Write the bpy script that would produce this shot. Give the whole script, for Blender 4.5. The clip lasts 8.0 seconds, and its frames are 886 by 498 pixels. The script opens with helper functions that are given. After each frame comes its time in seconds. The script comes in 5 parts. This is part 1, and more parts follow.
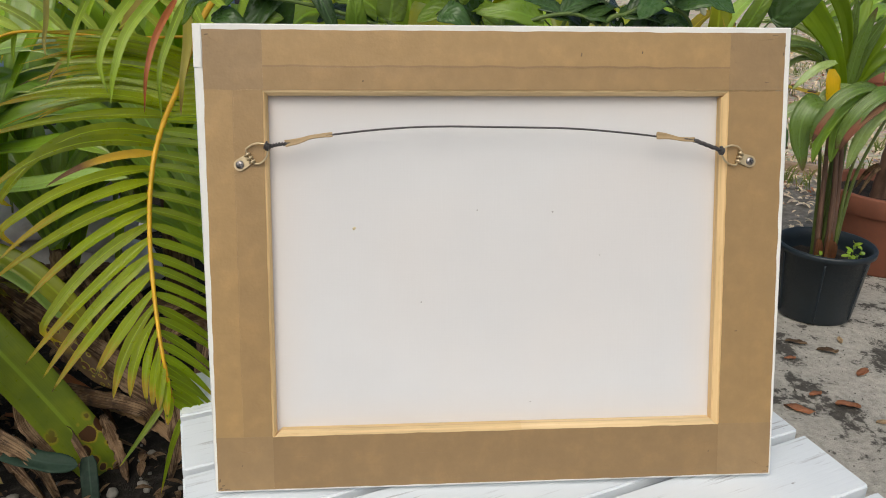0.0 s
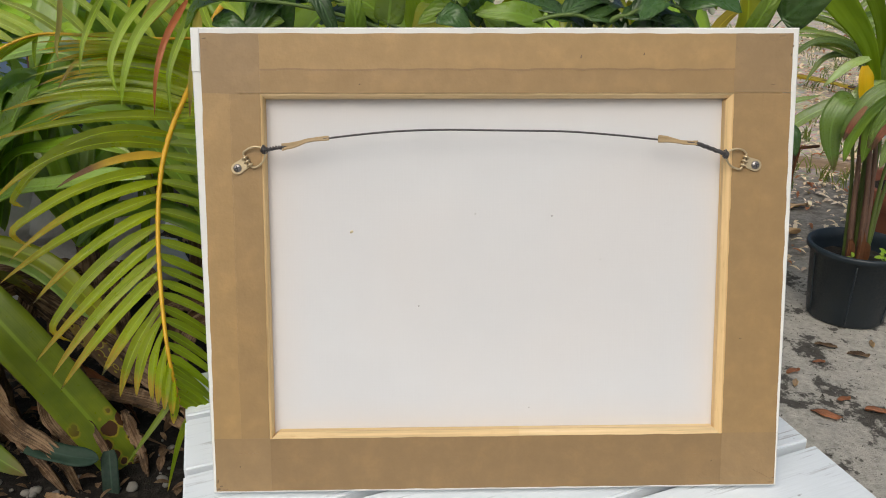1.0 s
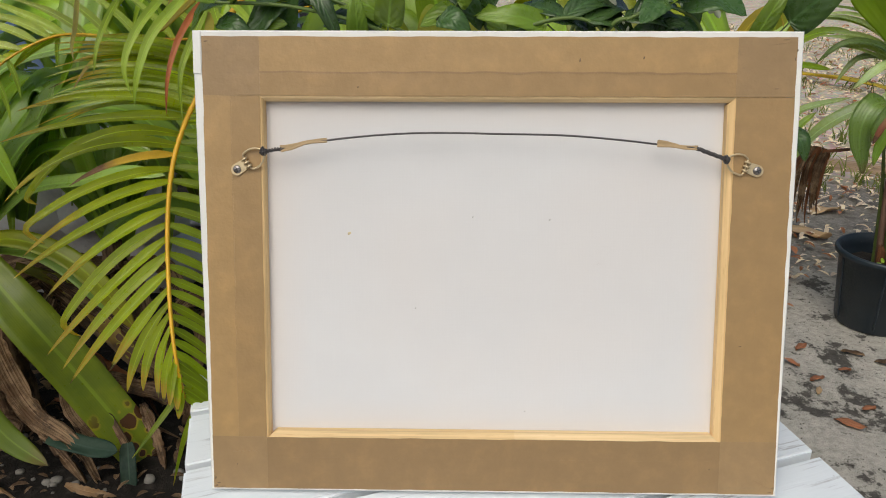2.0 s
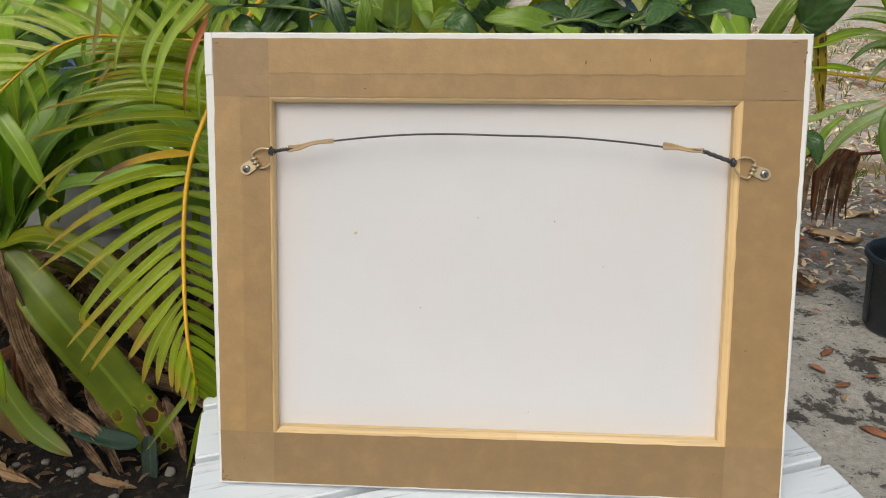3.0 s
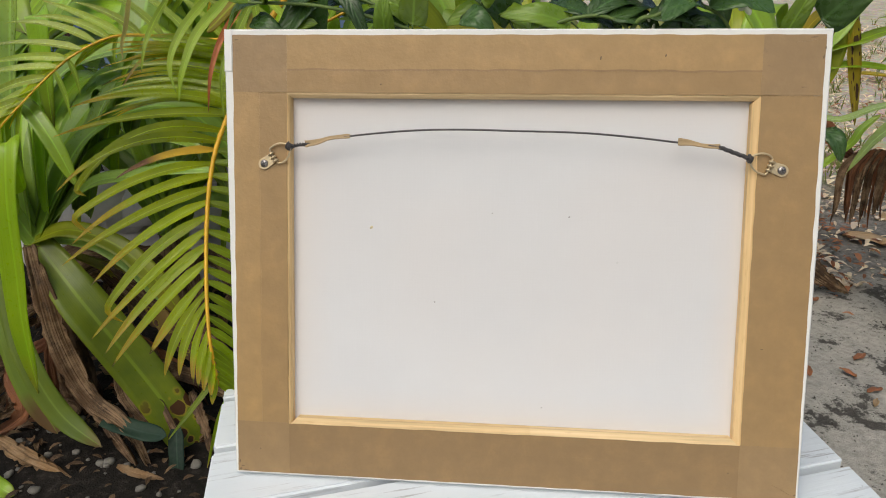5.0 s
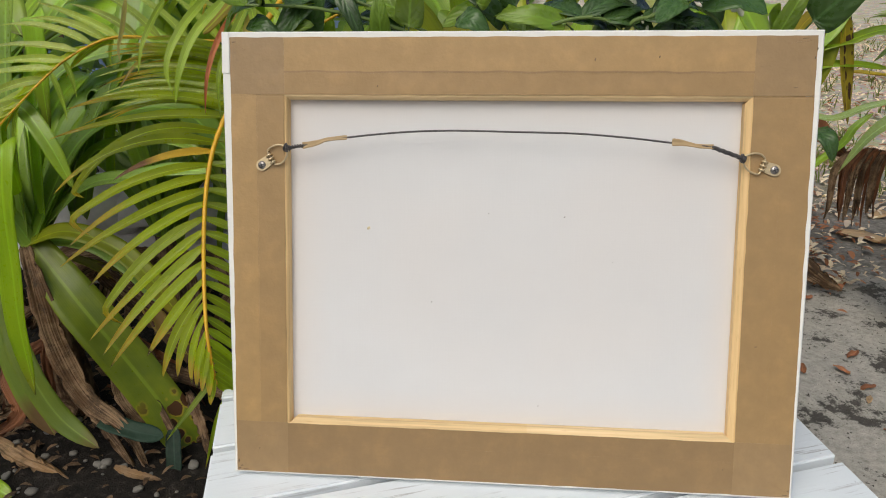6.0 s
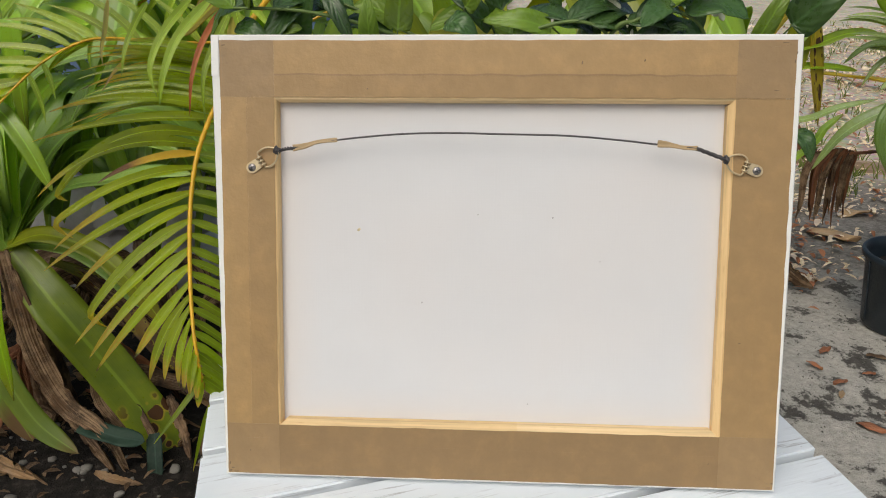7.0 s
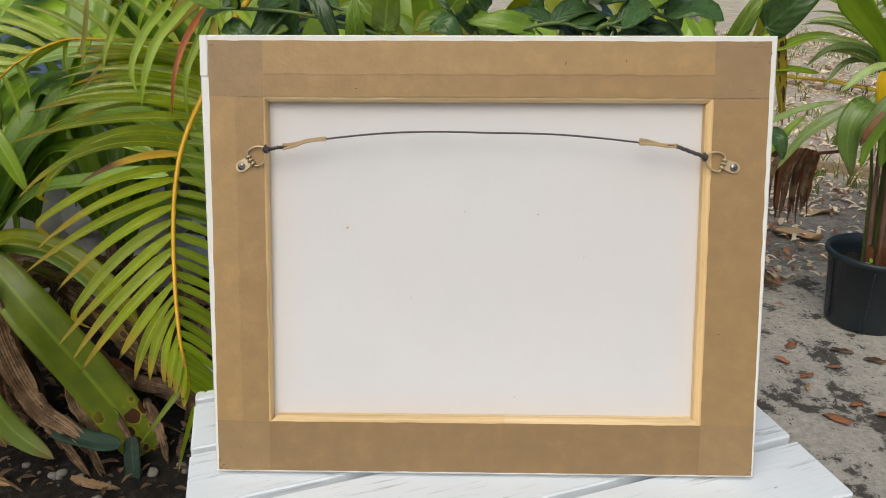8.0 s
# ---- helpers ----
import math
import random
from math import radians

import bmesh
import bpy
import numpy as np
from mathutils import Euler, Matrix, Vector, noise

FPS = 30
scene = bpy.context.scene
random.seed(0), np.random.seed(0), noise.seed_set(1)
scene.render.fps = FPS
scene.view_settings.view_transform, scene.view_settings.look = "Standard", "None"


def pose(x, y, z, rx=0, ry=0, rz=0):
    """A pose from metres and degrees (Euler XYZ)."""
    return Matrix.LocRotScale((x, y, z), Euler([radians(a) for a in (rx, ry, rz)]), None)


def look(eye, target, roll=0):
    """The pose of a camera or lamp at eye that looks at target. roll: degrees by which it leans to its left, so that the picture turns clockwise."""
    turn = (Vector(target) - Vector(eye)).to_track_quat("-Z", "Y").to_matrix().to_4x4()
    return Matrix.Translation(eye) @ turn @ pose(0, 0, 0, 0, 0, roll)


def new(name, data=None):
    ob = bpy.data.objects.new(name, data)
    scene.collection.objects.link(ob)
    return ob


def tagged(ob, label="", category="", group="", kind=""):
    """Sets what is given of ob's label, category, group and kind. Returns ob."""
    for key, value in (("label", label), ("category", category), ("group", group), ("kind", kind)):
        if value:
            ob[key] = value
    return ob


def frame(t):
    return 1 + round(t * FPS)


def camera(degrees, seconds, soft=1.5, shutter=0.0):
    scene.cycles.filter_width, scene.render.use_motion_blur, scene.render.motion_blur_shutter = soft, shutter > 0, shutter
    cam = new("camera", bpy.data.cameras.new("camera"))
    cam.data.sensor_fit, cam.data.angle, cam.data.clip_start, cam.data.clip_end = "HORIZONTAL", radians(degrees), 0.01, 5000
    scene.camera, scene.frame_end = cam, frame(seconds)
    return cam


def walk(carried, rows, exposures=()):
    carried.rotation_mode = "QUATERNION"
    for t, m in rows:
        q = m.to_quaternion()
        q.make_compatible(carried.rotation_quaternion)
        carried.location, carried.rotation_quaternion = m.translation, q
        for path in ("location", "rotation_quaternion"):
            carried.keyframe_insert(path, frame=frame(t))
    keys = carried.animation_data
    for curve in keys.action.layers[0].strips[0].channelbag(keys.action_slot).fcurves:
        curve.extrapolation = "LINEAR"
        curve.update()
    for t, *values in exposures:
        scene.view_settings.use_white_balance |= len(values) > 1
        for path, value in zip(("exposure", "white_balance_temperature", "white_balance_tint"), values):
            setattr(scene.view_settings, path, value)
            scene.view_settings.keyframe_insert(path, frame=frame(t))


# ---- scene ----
cam = camera(59.8, 8.0, soft=1.0)
PATH = [
    (0, (-0.098, -0.556, 0.929), (0.042, 1.294, 0.181), 0.9),
    (0.5, (-0.081, -0.554, 0.931), (0.011, 1.298, 0.18), 0.5),
    (1, (-0.065, -0.551, 0.934), (-0.016, 1.299, 0.176), 0.2),
    (1.5, (-0.049, -0.55, 0.936), (-0.042, 1.3, 0.175), 0.1),
    (3, (-0.011, -0.555, 0.94), (-0.127, 1.291, 0.179), -0.3),
    (3.5, (-0.005, -0.556, 0.939), (-0.153, 1.289, 0.181), -0.4),
    (4, (0.002, -0.557, 0.939), (-0.178, 1.285, 0.18), -0.6),
    (4.5, (0.005, -0.558, 0.936), (-0.194, 1.282, 0.179), -0.8),
    (6, (0.004, -0.565, 0.939), (-0.182, 1.277, 0.18), -0.9),
    (6.5, (-0.002, -0.568, 0.941), (-0.157, 1.276, 0.182), -0.7),
    (7, (-0.01, -0.573, 0.942), (-0.128, 1.274, 0.185), -0.5),
    (7.5, (-0.019, -0.581, 0.942), (-0.095, 1.27, 0.189), -0.3),
    (8, (-0.028, -0.588, 0.942), (-0.062, 1.265, 0.191), 0.0),
]
walk(cam, [(t, look(eye, target, roll)) for t, eye, target, roll in PATH], exposures=[(0.0, -0.52, 6480, 6), (8.0, -0.52, 6480, 6)])

# ---- light: bright overcast day ----
SUN_ELEVATION, SUN_ROTATION = radians(54), radians(200)
world = bpy.data.worlds.new("sky")
scene.world = world
world.use_nodes = True
wn = world.node_tree.nodes
sky = wn.new("ShaderNodeTexSky")
sky.sky_type = "NISHITA"
sky.sun_disc = False
sky.sun_elevation, sky.sun_rotation = SUN_ELEVATION, SUN_ROTATION
sky.air_density, sky.dust_density, sky.ozone_density = 1.0, 6.0, 0.6
wn["Background"].inputs["Strength"].default_value = 0.135
world.node_tree.links.new(sky.outputs["Color"], wn["Background"].inputs["Color"])

sun = new("sun", bpy.data.lights.new("sun", "SUN"))
sun.data.energy, sun.data.angle, sun.data.color = 1.65, radians(58), (1.0, 0.98, 0.95)
sun_way = Vector((math.sin(SUN_ROTATION) * math.cos(SUN_ELEVATION), math.cos(SUN_ROTATION) * math.cos(SUN_ELEVATION), math.sin(SUN_ELEVATION)))
sun.matrix_world = look(sun_way * 20, (0, 0, 0))

TABLE = 0.47          # height of the table top
LEAN = 16.0           # degrees by which the canvas leans back


# ---- materials ----
class Nodes:
    """Short hand for a node tree."""

    def __init__(self, name):
        self.mat = bpy.data.materials.new(name)
        self.mat.use_nodes = True
        self.tree = self.mat.node_tree
        self.bsdf = self.tree.nodes["Principled BSDF"]
        self.out = self.tree.nodes["Material Output"]

    def add(self, kind, **sets):
        node = self.tree.nodes.new("ShaderNode" + kind)
        for key, value in sets.items():
            setattr(node, key, value)
        return node

    def link(self, a, b):
        self.tree.links.new(a, b)

    def put(self, socket, value):
        if isinstance(value, bpy.types.NodeSocket):
            self.link(value, socket)
        elif isinstance(value, tuple) and len(value) == 3 and socket.type == "RGBA":
            socket.default_value = (*value, 1)
        else:
            socket.default_value = value

    def math(self, op, a, b=0.0, c=0.0):
        node = self.add("Math", operation=op)
        for i, value in enumerate((a, b, c)):
            self.put(node.inputs[i], value)
        return node.outputs[0]

    def mix(self, fac, a, b, blend="MIX"):
        node = self.add("MixRGB", blend_type=blend)
        self.put(node.inputs[0], fac)
        self.put(node.inputs[1], a)
        self.put(node.inputs[2], b)
        return node.outputs[0]

    def noise(self, coords, scale, detail=4.0, rough=0.55, stretch=None):
        if stretch:
            m = self.add("Mapping")
            m.inputs["Scale"].default_value = stretch
            self.link(coords, m.inputs["Vector"])
            coords = m.outputs[0]
        node = self.add("TexNoise")
        self.link(coords, node.inputs["Vector"])
        node.inputs["Scale"].default_value = scale
        node.inputs["Detail"].default_value = detail
        node.inputs["Roughness"].default_value = rough
        return node.outputs[0]

    def ramp(self, fac, *stops):
        node = self.add("ValToRGB")
        while len(node.color_ramp.elements) < len(stops):
            node.color_ramp.elements.new(0.5)
        for el, (at, col) in zip(node.color_ramp.elements, stops):
            el.position = at
            el.color = (*col, 1) if isinstance(col, tuple) else (col, col, col, 1)
        self.put(node.inputs[0], fac)
        return node.outputs[0]

    def range(self, value, a, b, c=0.0, d=1.0):
        node = self.add("MapRange")
        for i, v in enumerate((value, a, b, c, d)):
            self.put(node.inputs[i], v)
        return node.outputs[0]

    def bump(self, height, strength=0.3, distance=0.001):
        node = self.add("Bump")
        node.inputs["Strength"].default_value = strength
        node.inputs["Distance"].default_value = distance
        self.link(height, node.inputs["Height"])
        self.link(node.outputs[0], self.bsdf.inputs["Normal"])
        return node.outputs[0]

    def coords(self, which="Object"):
        return self.add("TexCoord").outputs[which]

    def chance(self):
        """One random number for each object and loose piece."""
        a = self.add("ObjectInfo").outputs["Random"]
        b = self.add("NewGeometry").outputs["Random Per Island"]
        return self.math("FRACT", self.math("ADD", a, self.math("MULTIPLY", b, 7.31)))


def surface(name, colour, rough=0.6, metal=0.0, vary=0.15, big=6.0, small=90.0, bump=0.2, depth=0.001, stretch=None, dirt=None, dirt_at=(0.6, 0.75), specular=0.5):
    """A surface with variation at two scales and fine relief."""
    n = Nodes(name)
    co = n.coords()
    a = n.noise(co, big, stretch=stretch)
    b = n.noise(co, small, 6.0, stretch=stretch)
    light = tuple(min(1.0, c * (1 + vary)) for c in colour)
    dark = tuple(c * (1 - vary) for c in colour)
    col = n.ramp(a, (0.3, dark), (0.7, light))
    col = n.mix(0.35, col, n.ramp(b, (0.3, dark), (0.7, light)))
    if dirt:
        col = n.mix(n.range(n.noise(co, big * 2.3, 8.0, 0.7), *dirt_at), col, dirt)
    n.put(n.bsdf.inputs["Base Color"], col)
    n.put(n.bsdf.inputs["Roughness"], n.range(b, 0.3, 0.7, max(0.02, rough - 0.1), min(1.0, rough + 0.1)))
    n.bsdf.inputs["Metallic"].default_value = metal
    n.bsdf.inputs["Specular IOR Level"].default_value = specular
    n.bump(b, bump, depth)
    return n.mat


def leaf(name, colour, tip=None, tip_from=0.75, rib=None, rough=0.42, through_light=0.35, vary=0.36, veins=14.0, spots=None, spots_from=0.55, relief=0.45, gloss=0.35, parched=False):
    """A leaf: u runs across, v from base to tip."""
    if rib:
        rib = tuple(min(0.9, c * 1.5 + 0.01) for c in colour)
    n = Nodes(name)
    uv = n.add("SeparateXYZ")
    uvmap = n.add("UVMap")
    n.link(uvmap.outputs[0], uv.inputs[0])
    u, v = uv.outputs[0], uv.outputs[1]
    rnd = n.chance()
    co = n.coords()
    big = n.noise(co, 14.0, 3.0)
    fine = n.noise(co, 160.0, 5.0)
    light = tuple(min(1.0, c * (1 + vary)) for c in colour)
    dark = tuple(c * (1 - vary) for c in colour)
    col = n.mix(rnd, dark, light)
    col = n.mix(n.range(big, 0.35, 0.65, 0.0, 0.5), col, (light[0] * 1.15, light[1], light[2] * 0.7))
    if tip:
        far = n.math("ADD", v, n.math("ADD", n.math("MULTIPLY", rnd, 0.22), n.math("MULTIPLY", n.math("SUBTRACT", big, 0.5), 0.25)))
        col = n.mix(n.range(far, tip_from + 0.1, tip_from + 0.28), col, tip)
        col = n.mix(n.range(far, tip_from + 0.45, tip_from + 0.50), col, (0.11, 0.055, 0.025))
    middle = n.math("ABSOLUTE", n.math("SUBTRACT", u, 0.5))
    if rib:
        col = n.mix(n.range(middle, 0.055, 0.02, 0.0, 0.75), col, rib)
    streak = n.noise(uvmap.outputs[0], 1.0, 2.0, stretch=(abs(veins) * 3, 1.2, 1.0) if veins > 0 else (3.0, 3.0, 1.0))
    col = n.mix(n.range(streak, 0.4, 0.7, 0.0, 0.3), col, dark)
    if spots:
        vo = n.add("TexVoronoi", voronoi_dimensions="2D")
        m = n.add("Mapping")
        m.inputs["Scale"].default_value = (3.0, 15.0, 1.0)
        vo.inputs["Scale"].default_value = 1.0
        n.link(uvmap.outputs[0], m.inputs["Vector"])
        n.link(m.outputs[0], vo.inputs["Vector"])
        pick = n.add("SeparateXYZ")
        n.link(vo.outputs["Color"], pick.inputs[0])
        radius = n.range(pick.outputs[0], 0.1, 1.0, 0.02, 0.52)
        size = n.math("SUBTRACT", n.math("ADD", vo.outputs["Distance"], n.math("MULTIPLY", n.math("SUBTRACT", n.noise(co, 70.0, 4.0), 0.5), 0.3)), radius)
        where = n.range(v, spots_from, spots_from + 0.1)
        col = n.mix(n.math("MULTIPLY", where, n.range(size, 0.12, 0.0)), col, (0.40, 0.33, 0.03))
        col = n.mix(n.math("MULTIPLY", where, n.range(size, -0.02, -0.07)), col, spots)
    if parched:
        blot = n.noise(co, 38.0, 6.0, 0.7)
        fibre = n.noise(uvmap.outputs[0], 1.0, 5.0, stretch=(26.0, 2.2, 1.0))
        col = n.mix(n.range(blot, 0.5, 0.66, 0.0, 0.8), col, tuple(c * 0.28 for c in colour))
        col = n.mix(n.range(n.math("ADD", n.math("MULTIPLY", fibre, 0.4), n.math("MULTIPLY", n.noise(co, 24.0, 5.0, 0.65), 0.6)), 0.485, 0.57, 0.0, 0.8), col, (0.33, 0.215, 0.12))
        col = n.mix(n.range(fibre, 0.44, 0.3, 0.0, 0.5), col, tuple(c * 0.35 for c in colour))
    n.put(n.bsdf.inputs["Base Color"], col)
    n.put(n.bsdf.inputs["Roughness"], n.range(fine, 0.3, 0.7, rough - 0.12, rough + 0.08))
    if veins > 0:
        wave = n.math("SINE", n.math("MULTIPLY", u, veins * 6.283))
    else:
        wave = n.math("SINE", n.math("ADD", n.math("MULTIPLY", v, -veins * 6.283), n.math("MULTIPLY", middle, -28.0)))
    n.bump(n.math("ADD", n.math("MULTIPLY", wave, 0.6), fine), relief, 0.0007)
    n.bsdf.inputs["Coat Weight"].default_value = gloss
    n.bsdf.inputs["Coat Roughness"].default_value = 0.22
    trans = n.add("BsdfTranslucent")
    n.put(trans.inputs["Color"], n.mix(1.0, col, (1.6, 1.5, 0.5), "MULTIPLY"))
    mixer = n.add("MixShader")
    mixer.inputs[0].default_value = through_light
    n.link(n.bsdf.outputs[0], mixer.inputs[1])
    n.link(trans.outputs[0], mixer.inputs[2])
    n.link(mixer.outputs[0], n.out.inputs["Surface"])
    return n.mat


def paper_tape(name, colour, grime=0.35, grime_at=(0.72, 0.86)):
    """Brown paper tape: mottled, slightly wrinkled, with a faint gloss."""
    n = Nodes(name)
    co = n.coords()
    cloud = n.noise(co, 48.0, 5.0, 0.6)
    fine = n.noise(co, 420.0, 4.0)
    blot = n.noise(co, 11.0, 3.0, stretch=(1.0, 1.0, 2.2))
    dark = tuple(c * 0.93 for c in colour)
    light = (colour[0] * 1.15, colour[1] * 1.13, colour[2] * 1.10)
    col = n.ramp(cloud, (0.34, dark), (0.5, colour), (0.68, light))
    col = n.mix(n.range(blot, 0.4, 0.7, 0.0, 0.18), col, dark)
    col = n.mix(n.range(fine, 0.35, 0.7, 0.0, 0.22), col, dark)
    smudge = n.noise(co, 19.0, 7.0, 0.75)
    col = n.mix(n.range(smudge, *grime_at, 0.0, grime), col, (0.13, 0.1, 0.07))
    n.put(n.bsdf.inputs["Base Color"], col)
    n.put(n.bsdf.inputs["Roughness"], n.range(cloud, 0.3, 0.7, 0.58, 0.4))
    n.bump(n.math("ADD", cloud, n.math("MULTIPLY", fine, 0.15)), 0.55, 0.0023)
    return n.mat


def pine(name, colour, along):
    """Pale pine with grain along one axis."""
    n = Nodes(name)
    co = n.coords()
    s = [55.0, 55.0, 55.0]
    s[along] = 1.6
    grain = n.noise(co, 3.0, 5.0, 0.6, stretch=tuple(s))
    s[along] = 5.0
    pores = n.noise(co, 14.0, 3.0, stretch=tuple(s))
    col = n.ramp(grain, (0.32, tuple(c * 0.68 for c in colour)), (0.5, colour), (0.66, (min(1, colour[0] * 1.15), colour[1] * 1.16, colour[2] * 1.25)))
    col = n.mix(n.range(pores, 0.6, 0.75, 0.0, 0.3), col, (0.4, 0.2, 0.06))
    n.put(n.bsdf.inputs["Base Color"], col)
    n.bsdf.inputs["Roughness"].default_value = 0.55
    n.bump(grain, 0.2, 0.0005)
    return n.mat


def canvas_back():
    """Primed cotton seen from the back: a warm white weave."""
    n = Nodes("canvas_back")
    co = n.coords()
    sep = n.add("SeparateXYZ")
    n.link(co, sep.inputs[0])
    weft = n.math("SINE", n.math("MULTIPLY", sep.outputs[0], 5200.0))
    warp = n.math("SINE", n.math("MULTIPLY", sep.outputs[2], 5200.0))
    slub = n.noise(co, 60.0, 3.0, stretch=(0.5, 1.0, 12.0))
    slub_b = n.noise(co, 60.0, 3.0, stretch=(12.0, 1.0, 0.5))
    cloud = n.noise(co, 9.0, 3.0)
    col = n.ramp(cloud, (0.3, (0.682, 0.684, 0.695)), (0.7, (0.728, 0.731, 0.742)))
    col = n.mix(n.range(slub, 0.55, 0.75, 0.0, 0.05), col, (0.68, 0.64, 0.6))
    col = n.mix(n.range(slub_b, 0.55, 0.75, 0.0, 0.02), col, (0.86, 0.84, 0.82))
    col = n.mix(n.range(n.noise(co, 4.5, 2.0), 0.42, 0.62, 0.0, 0.6), col, (0.69, 0.665, 0.655))
    # warm bounce off the wood, put into the cloth's colour near the bars
    across = n.math("SUBTRACT", 0.2, n.math("ABSOLUTE", sep.outputs[0]))
    upward = n.math("SUBTRACT", 0.149, n.math("ABSOLUTE", n.math("SUBTRACT", sep.outputs[2], 0.2034)))
    rim = n.math("ADD", n.math("MINIMUM", across, upward), n.math("MULTIPLY", n.math("SUBTRACT", n.noise(co, 14.0, 4.0), 0.5), 0.03))
    col = n.mix(n.range(rim, 0.035, -0.004, 0.0, 0.65), col, (0.72, 0.672, 0.643))
    n.put(n.bsdf.inputs["Base Color"], col)
    n.bsdf.inputs["Roughness"].default_value = 0.85
    n.bsdf.inputs["Specular IOR Level"].default_value = 0.2
    n.bump(n.math("ADD", n.math("MULTIPLY", n.math("ADD", weft, warp), 0.015), n.math("ADD", slub, slub_b)), 0.14, 0.0004)
    return n.mat


def white_boards():
    """White paint brushed on boards, worn along the grain."""
    n = Nodes("white_painted_wood")
    co = n.coords()
    rnd = n.add("ObjectInfo").outputs["Random"]
    shift = n.add("VectorMath", operation="ADD")
    n.link(co, shift.inputs[0])
    n.link(rnd, shift.inputs[1])
    co = shift.outputs[0]
    grain = n.noise(co, 4.0, 6.0, 0.65, stretch=(3.0, 60.0, 60.0))
    brush = n.noise(co, 9.0, 3.0, stretch=(1.5, 40.0, 40.0))
    cloud = n.noise(co, 7.0, 4.0)
    col = n.ramp(cloud, (0.3, (0.735, 0.785, 0.825)), (0.7, (0.81, 0.85, 0.885)))
    wear = n.math("MULTIPLY", n.range(grain, 0.575, 0.66), n.range(n.noise(co, 11.0, 3.0), 0.42, 0.6))
    col = n.mix(n.math("MULTIPLY", wear, 0.75), col, (0.34, 0.34, 0.35))
    col = n.mix(n.range(n.noise(co, 70.0, 2.0), 0.74, 0.78, 0.0, 0.7), col, (0.12, 0.11, 0.1))
    n.put(n.bsdf.inputs["Base Color"], col)
    n.bsdf.inputs["Roughness"].default_value = 0.5
    n.bump(n.math("ADD", grain, n.math("MULTIPLY", brush, 0.5)), 0.35, 0.0012)
    return n.mat


def earth():
    """Pale sand with dark humus patches; bare soil under the plants; litter and thin grass further off."""
    n = Nodes("earth")
    co = n.coords()
    sep = n.add("SeparateXYZ")
    n.link(co, sep.inputs[0])
    x, y = sep.outputs[0], sep.outputs[1]
    big = n.noise(co, 1.7, 6.0, 0.6)
    mid = n.noise(co, 6.5, 9.0, 0.72)
    fine = n.noise(co, 60.0, 8.0, 0.7)
    grit = n.noise(co, 320.0, 4.0)
    sand = n.ramp(fine, (0.3, (0.31, 0.292, 0.258)), (0.5, (0.47, 0.446, 0.395)), (0.72, (0.62, 0.592, 0.53)))
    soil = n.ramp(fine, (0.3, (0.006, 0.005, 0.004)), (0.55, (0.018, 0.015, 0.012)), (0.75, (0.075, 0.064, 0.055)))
    chips = n.add("TexVoronoi")
    n.link(co, chips.inputs["Vector"])
    chips.inputs["Scale"].default_value = 38.0
    litter = n.mix(n.range(mid, 0.35, 0.65), (0.56, 0.48, 0.39), (0.86, 0.77, 0.66))
    litter = n.mix(0.35, litter, n.mix(1.0, litter, chips.outputs["Color"], "MULTIPLY"))
    litter = n.mix(n.range(n.noise(co, 3.1, 4.0), 0.48, 0.64, 0.0, 0.5), litter, (0.40, 0.42, 0.18))
    patches = n.range(n.math("ADD", mid, n.math("MULTIPLY", n.math("SUBTRACT", fine, 0.5), 0.45)), 0.53, 0.59)
    near = n.mix(n.math("MULTIPLY", patches, 0.85), sand, soil)
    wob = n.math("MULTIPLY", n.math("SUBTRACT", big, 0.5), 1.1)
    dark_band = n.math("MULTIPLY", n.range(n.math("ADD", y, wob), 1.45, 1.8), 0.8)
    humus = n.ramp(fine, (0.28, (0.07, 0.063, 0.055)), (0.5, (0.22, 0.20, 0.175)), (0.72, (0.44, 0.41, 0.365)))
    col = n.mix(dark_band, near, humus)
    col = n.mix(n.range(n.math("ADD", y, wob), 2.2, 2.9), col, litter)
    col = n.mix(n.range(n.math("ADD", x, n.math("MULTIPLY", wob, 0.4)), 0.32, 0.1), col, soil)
    n.put(n.bsdf.inputs["Base Color"], col)
    n.bsdf.inputs["Roughness"].default_value = 0.92
    n.bsdf.inputs["Specular IOR Level"].default_value = 0.25
    n.bump(n.math("ADD", n.math("MULTIPLY", fine, 1.4), n.math("ADD", grit, mid)), 0.8, 0.006)
    return n.mat


TAPE = paper_tape("brown_paper_tape", (0.398, 0.257, 0.109))
TAPE_INNER = paper_tape("brown_paper_tape_inner", (0.351, 0.226, 0.099))
TAPE_DOUBLE = paper_tape("brown_paper_tape_double", (0.320, 0.212, 0.103), 0.6, (0.60, 0.78))
# the low strips get less light; that shade is put into this colour
TAPE_LOW_SHADED = paper_tape("brown_paper_tape_low_shaded", (0.280, 0.181, 0.084))
TAPE_EDGE = paper_tape("darker_tape_edge", (0.305, 0.195, 0.092))
TAPE_SCRAP = paper_tape("masking_tape", (0.40, 0.285, 0.145))
PINE_STREAK = pine("streaked_pine", (0.71, 0.51, 0.25), 0)
PINE_X, PINE_Z = pine("pine_lengthwise", (0.74, 0.55, 0.29), 0), pine("pine_upright", (0.73, 0.51, 0.24), 2)
CANVAS = canvas_back()
PRIMER = surface("white_primed_canvas", (0.82, 0.82, 0.79), 0.7, vary=0.05, big=30, small=700, bump=0.3, depth=0.0004, dirt=(0.42, 0.40, 0.36), dirt_at=(0.66, 0.8))
STEEL = surface("nickel_plate", (0.6, 0.49, 0.31), 0.42, 0.65, 0.12, 120, 900, 0.1, 0.0002)
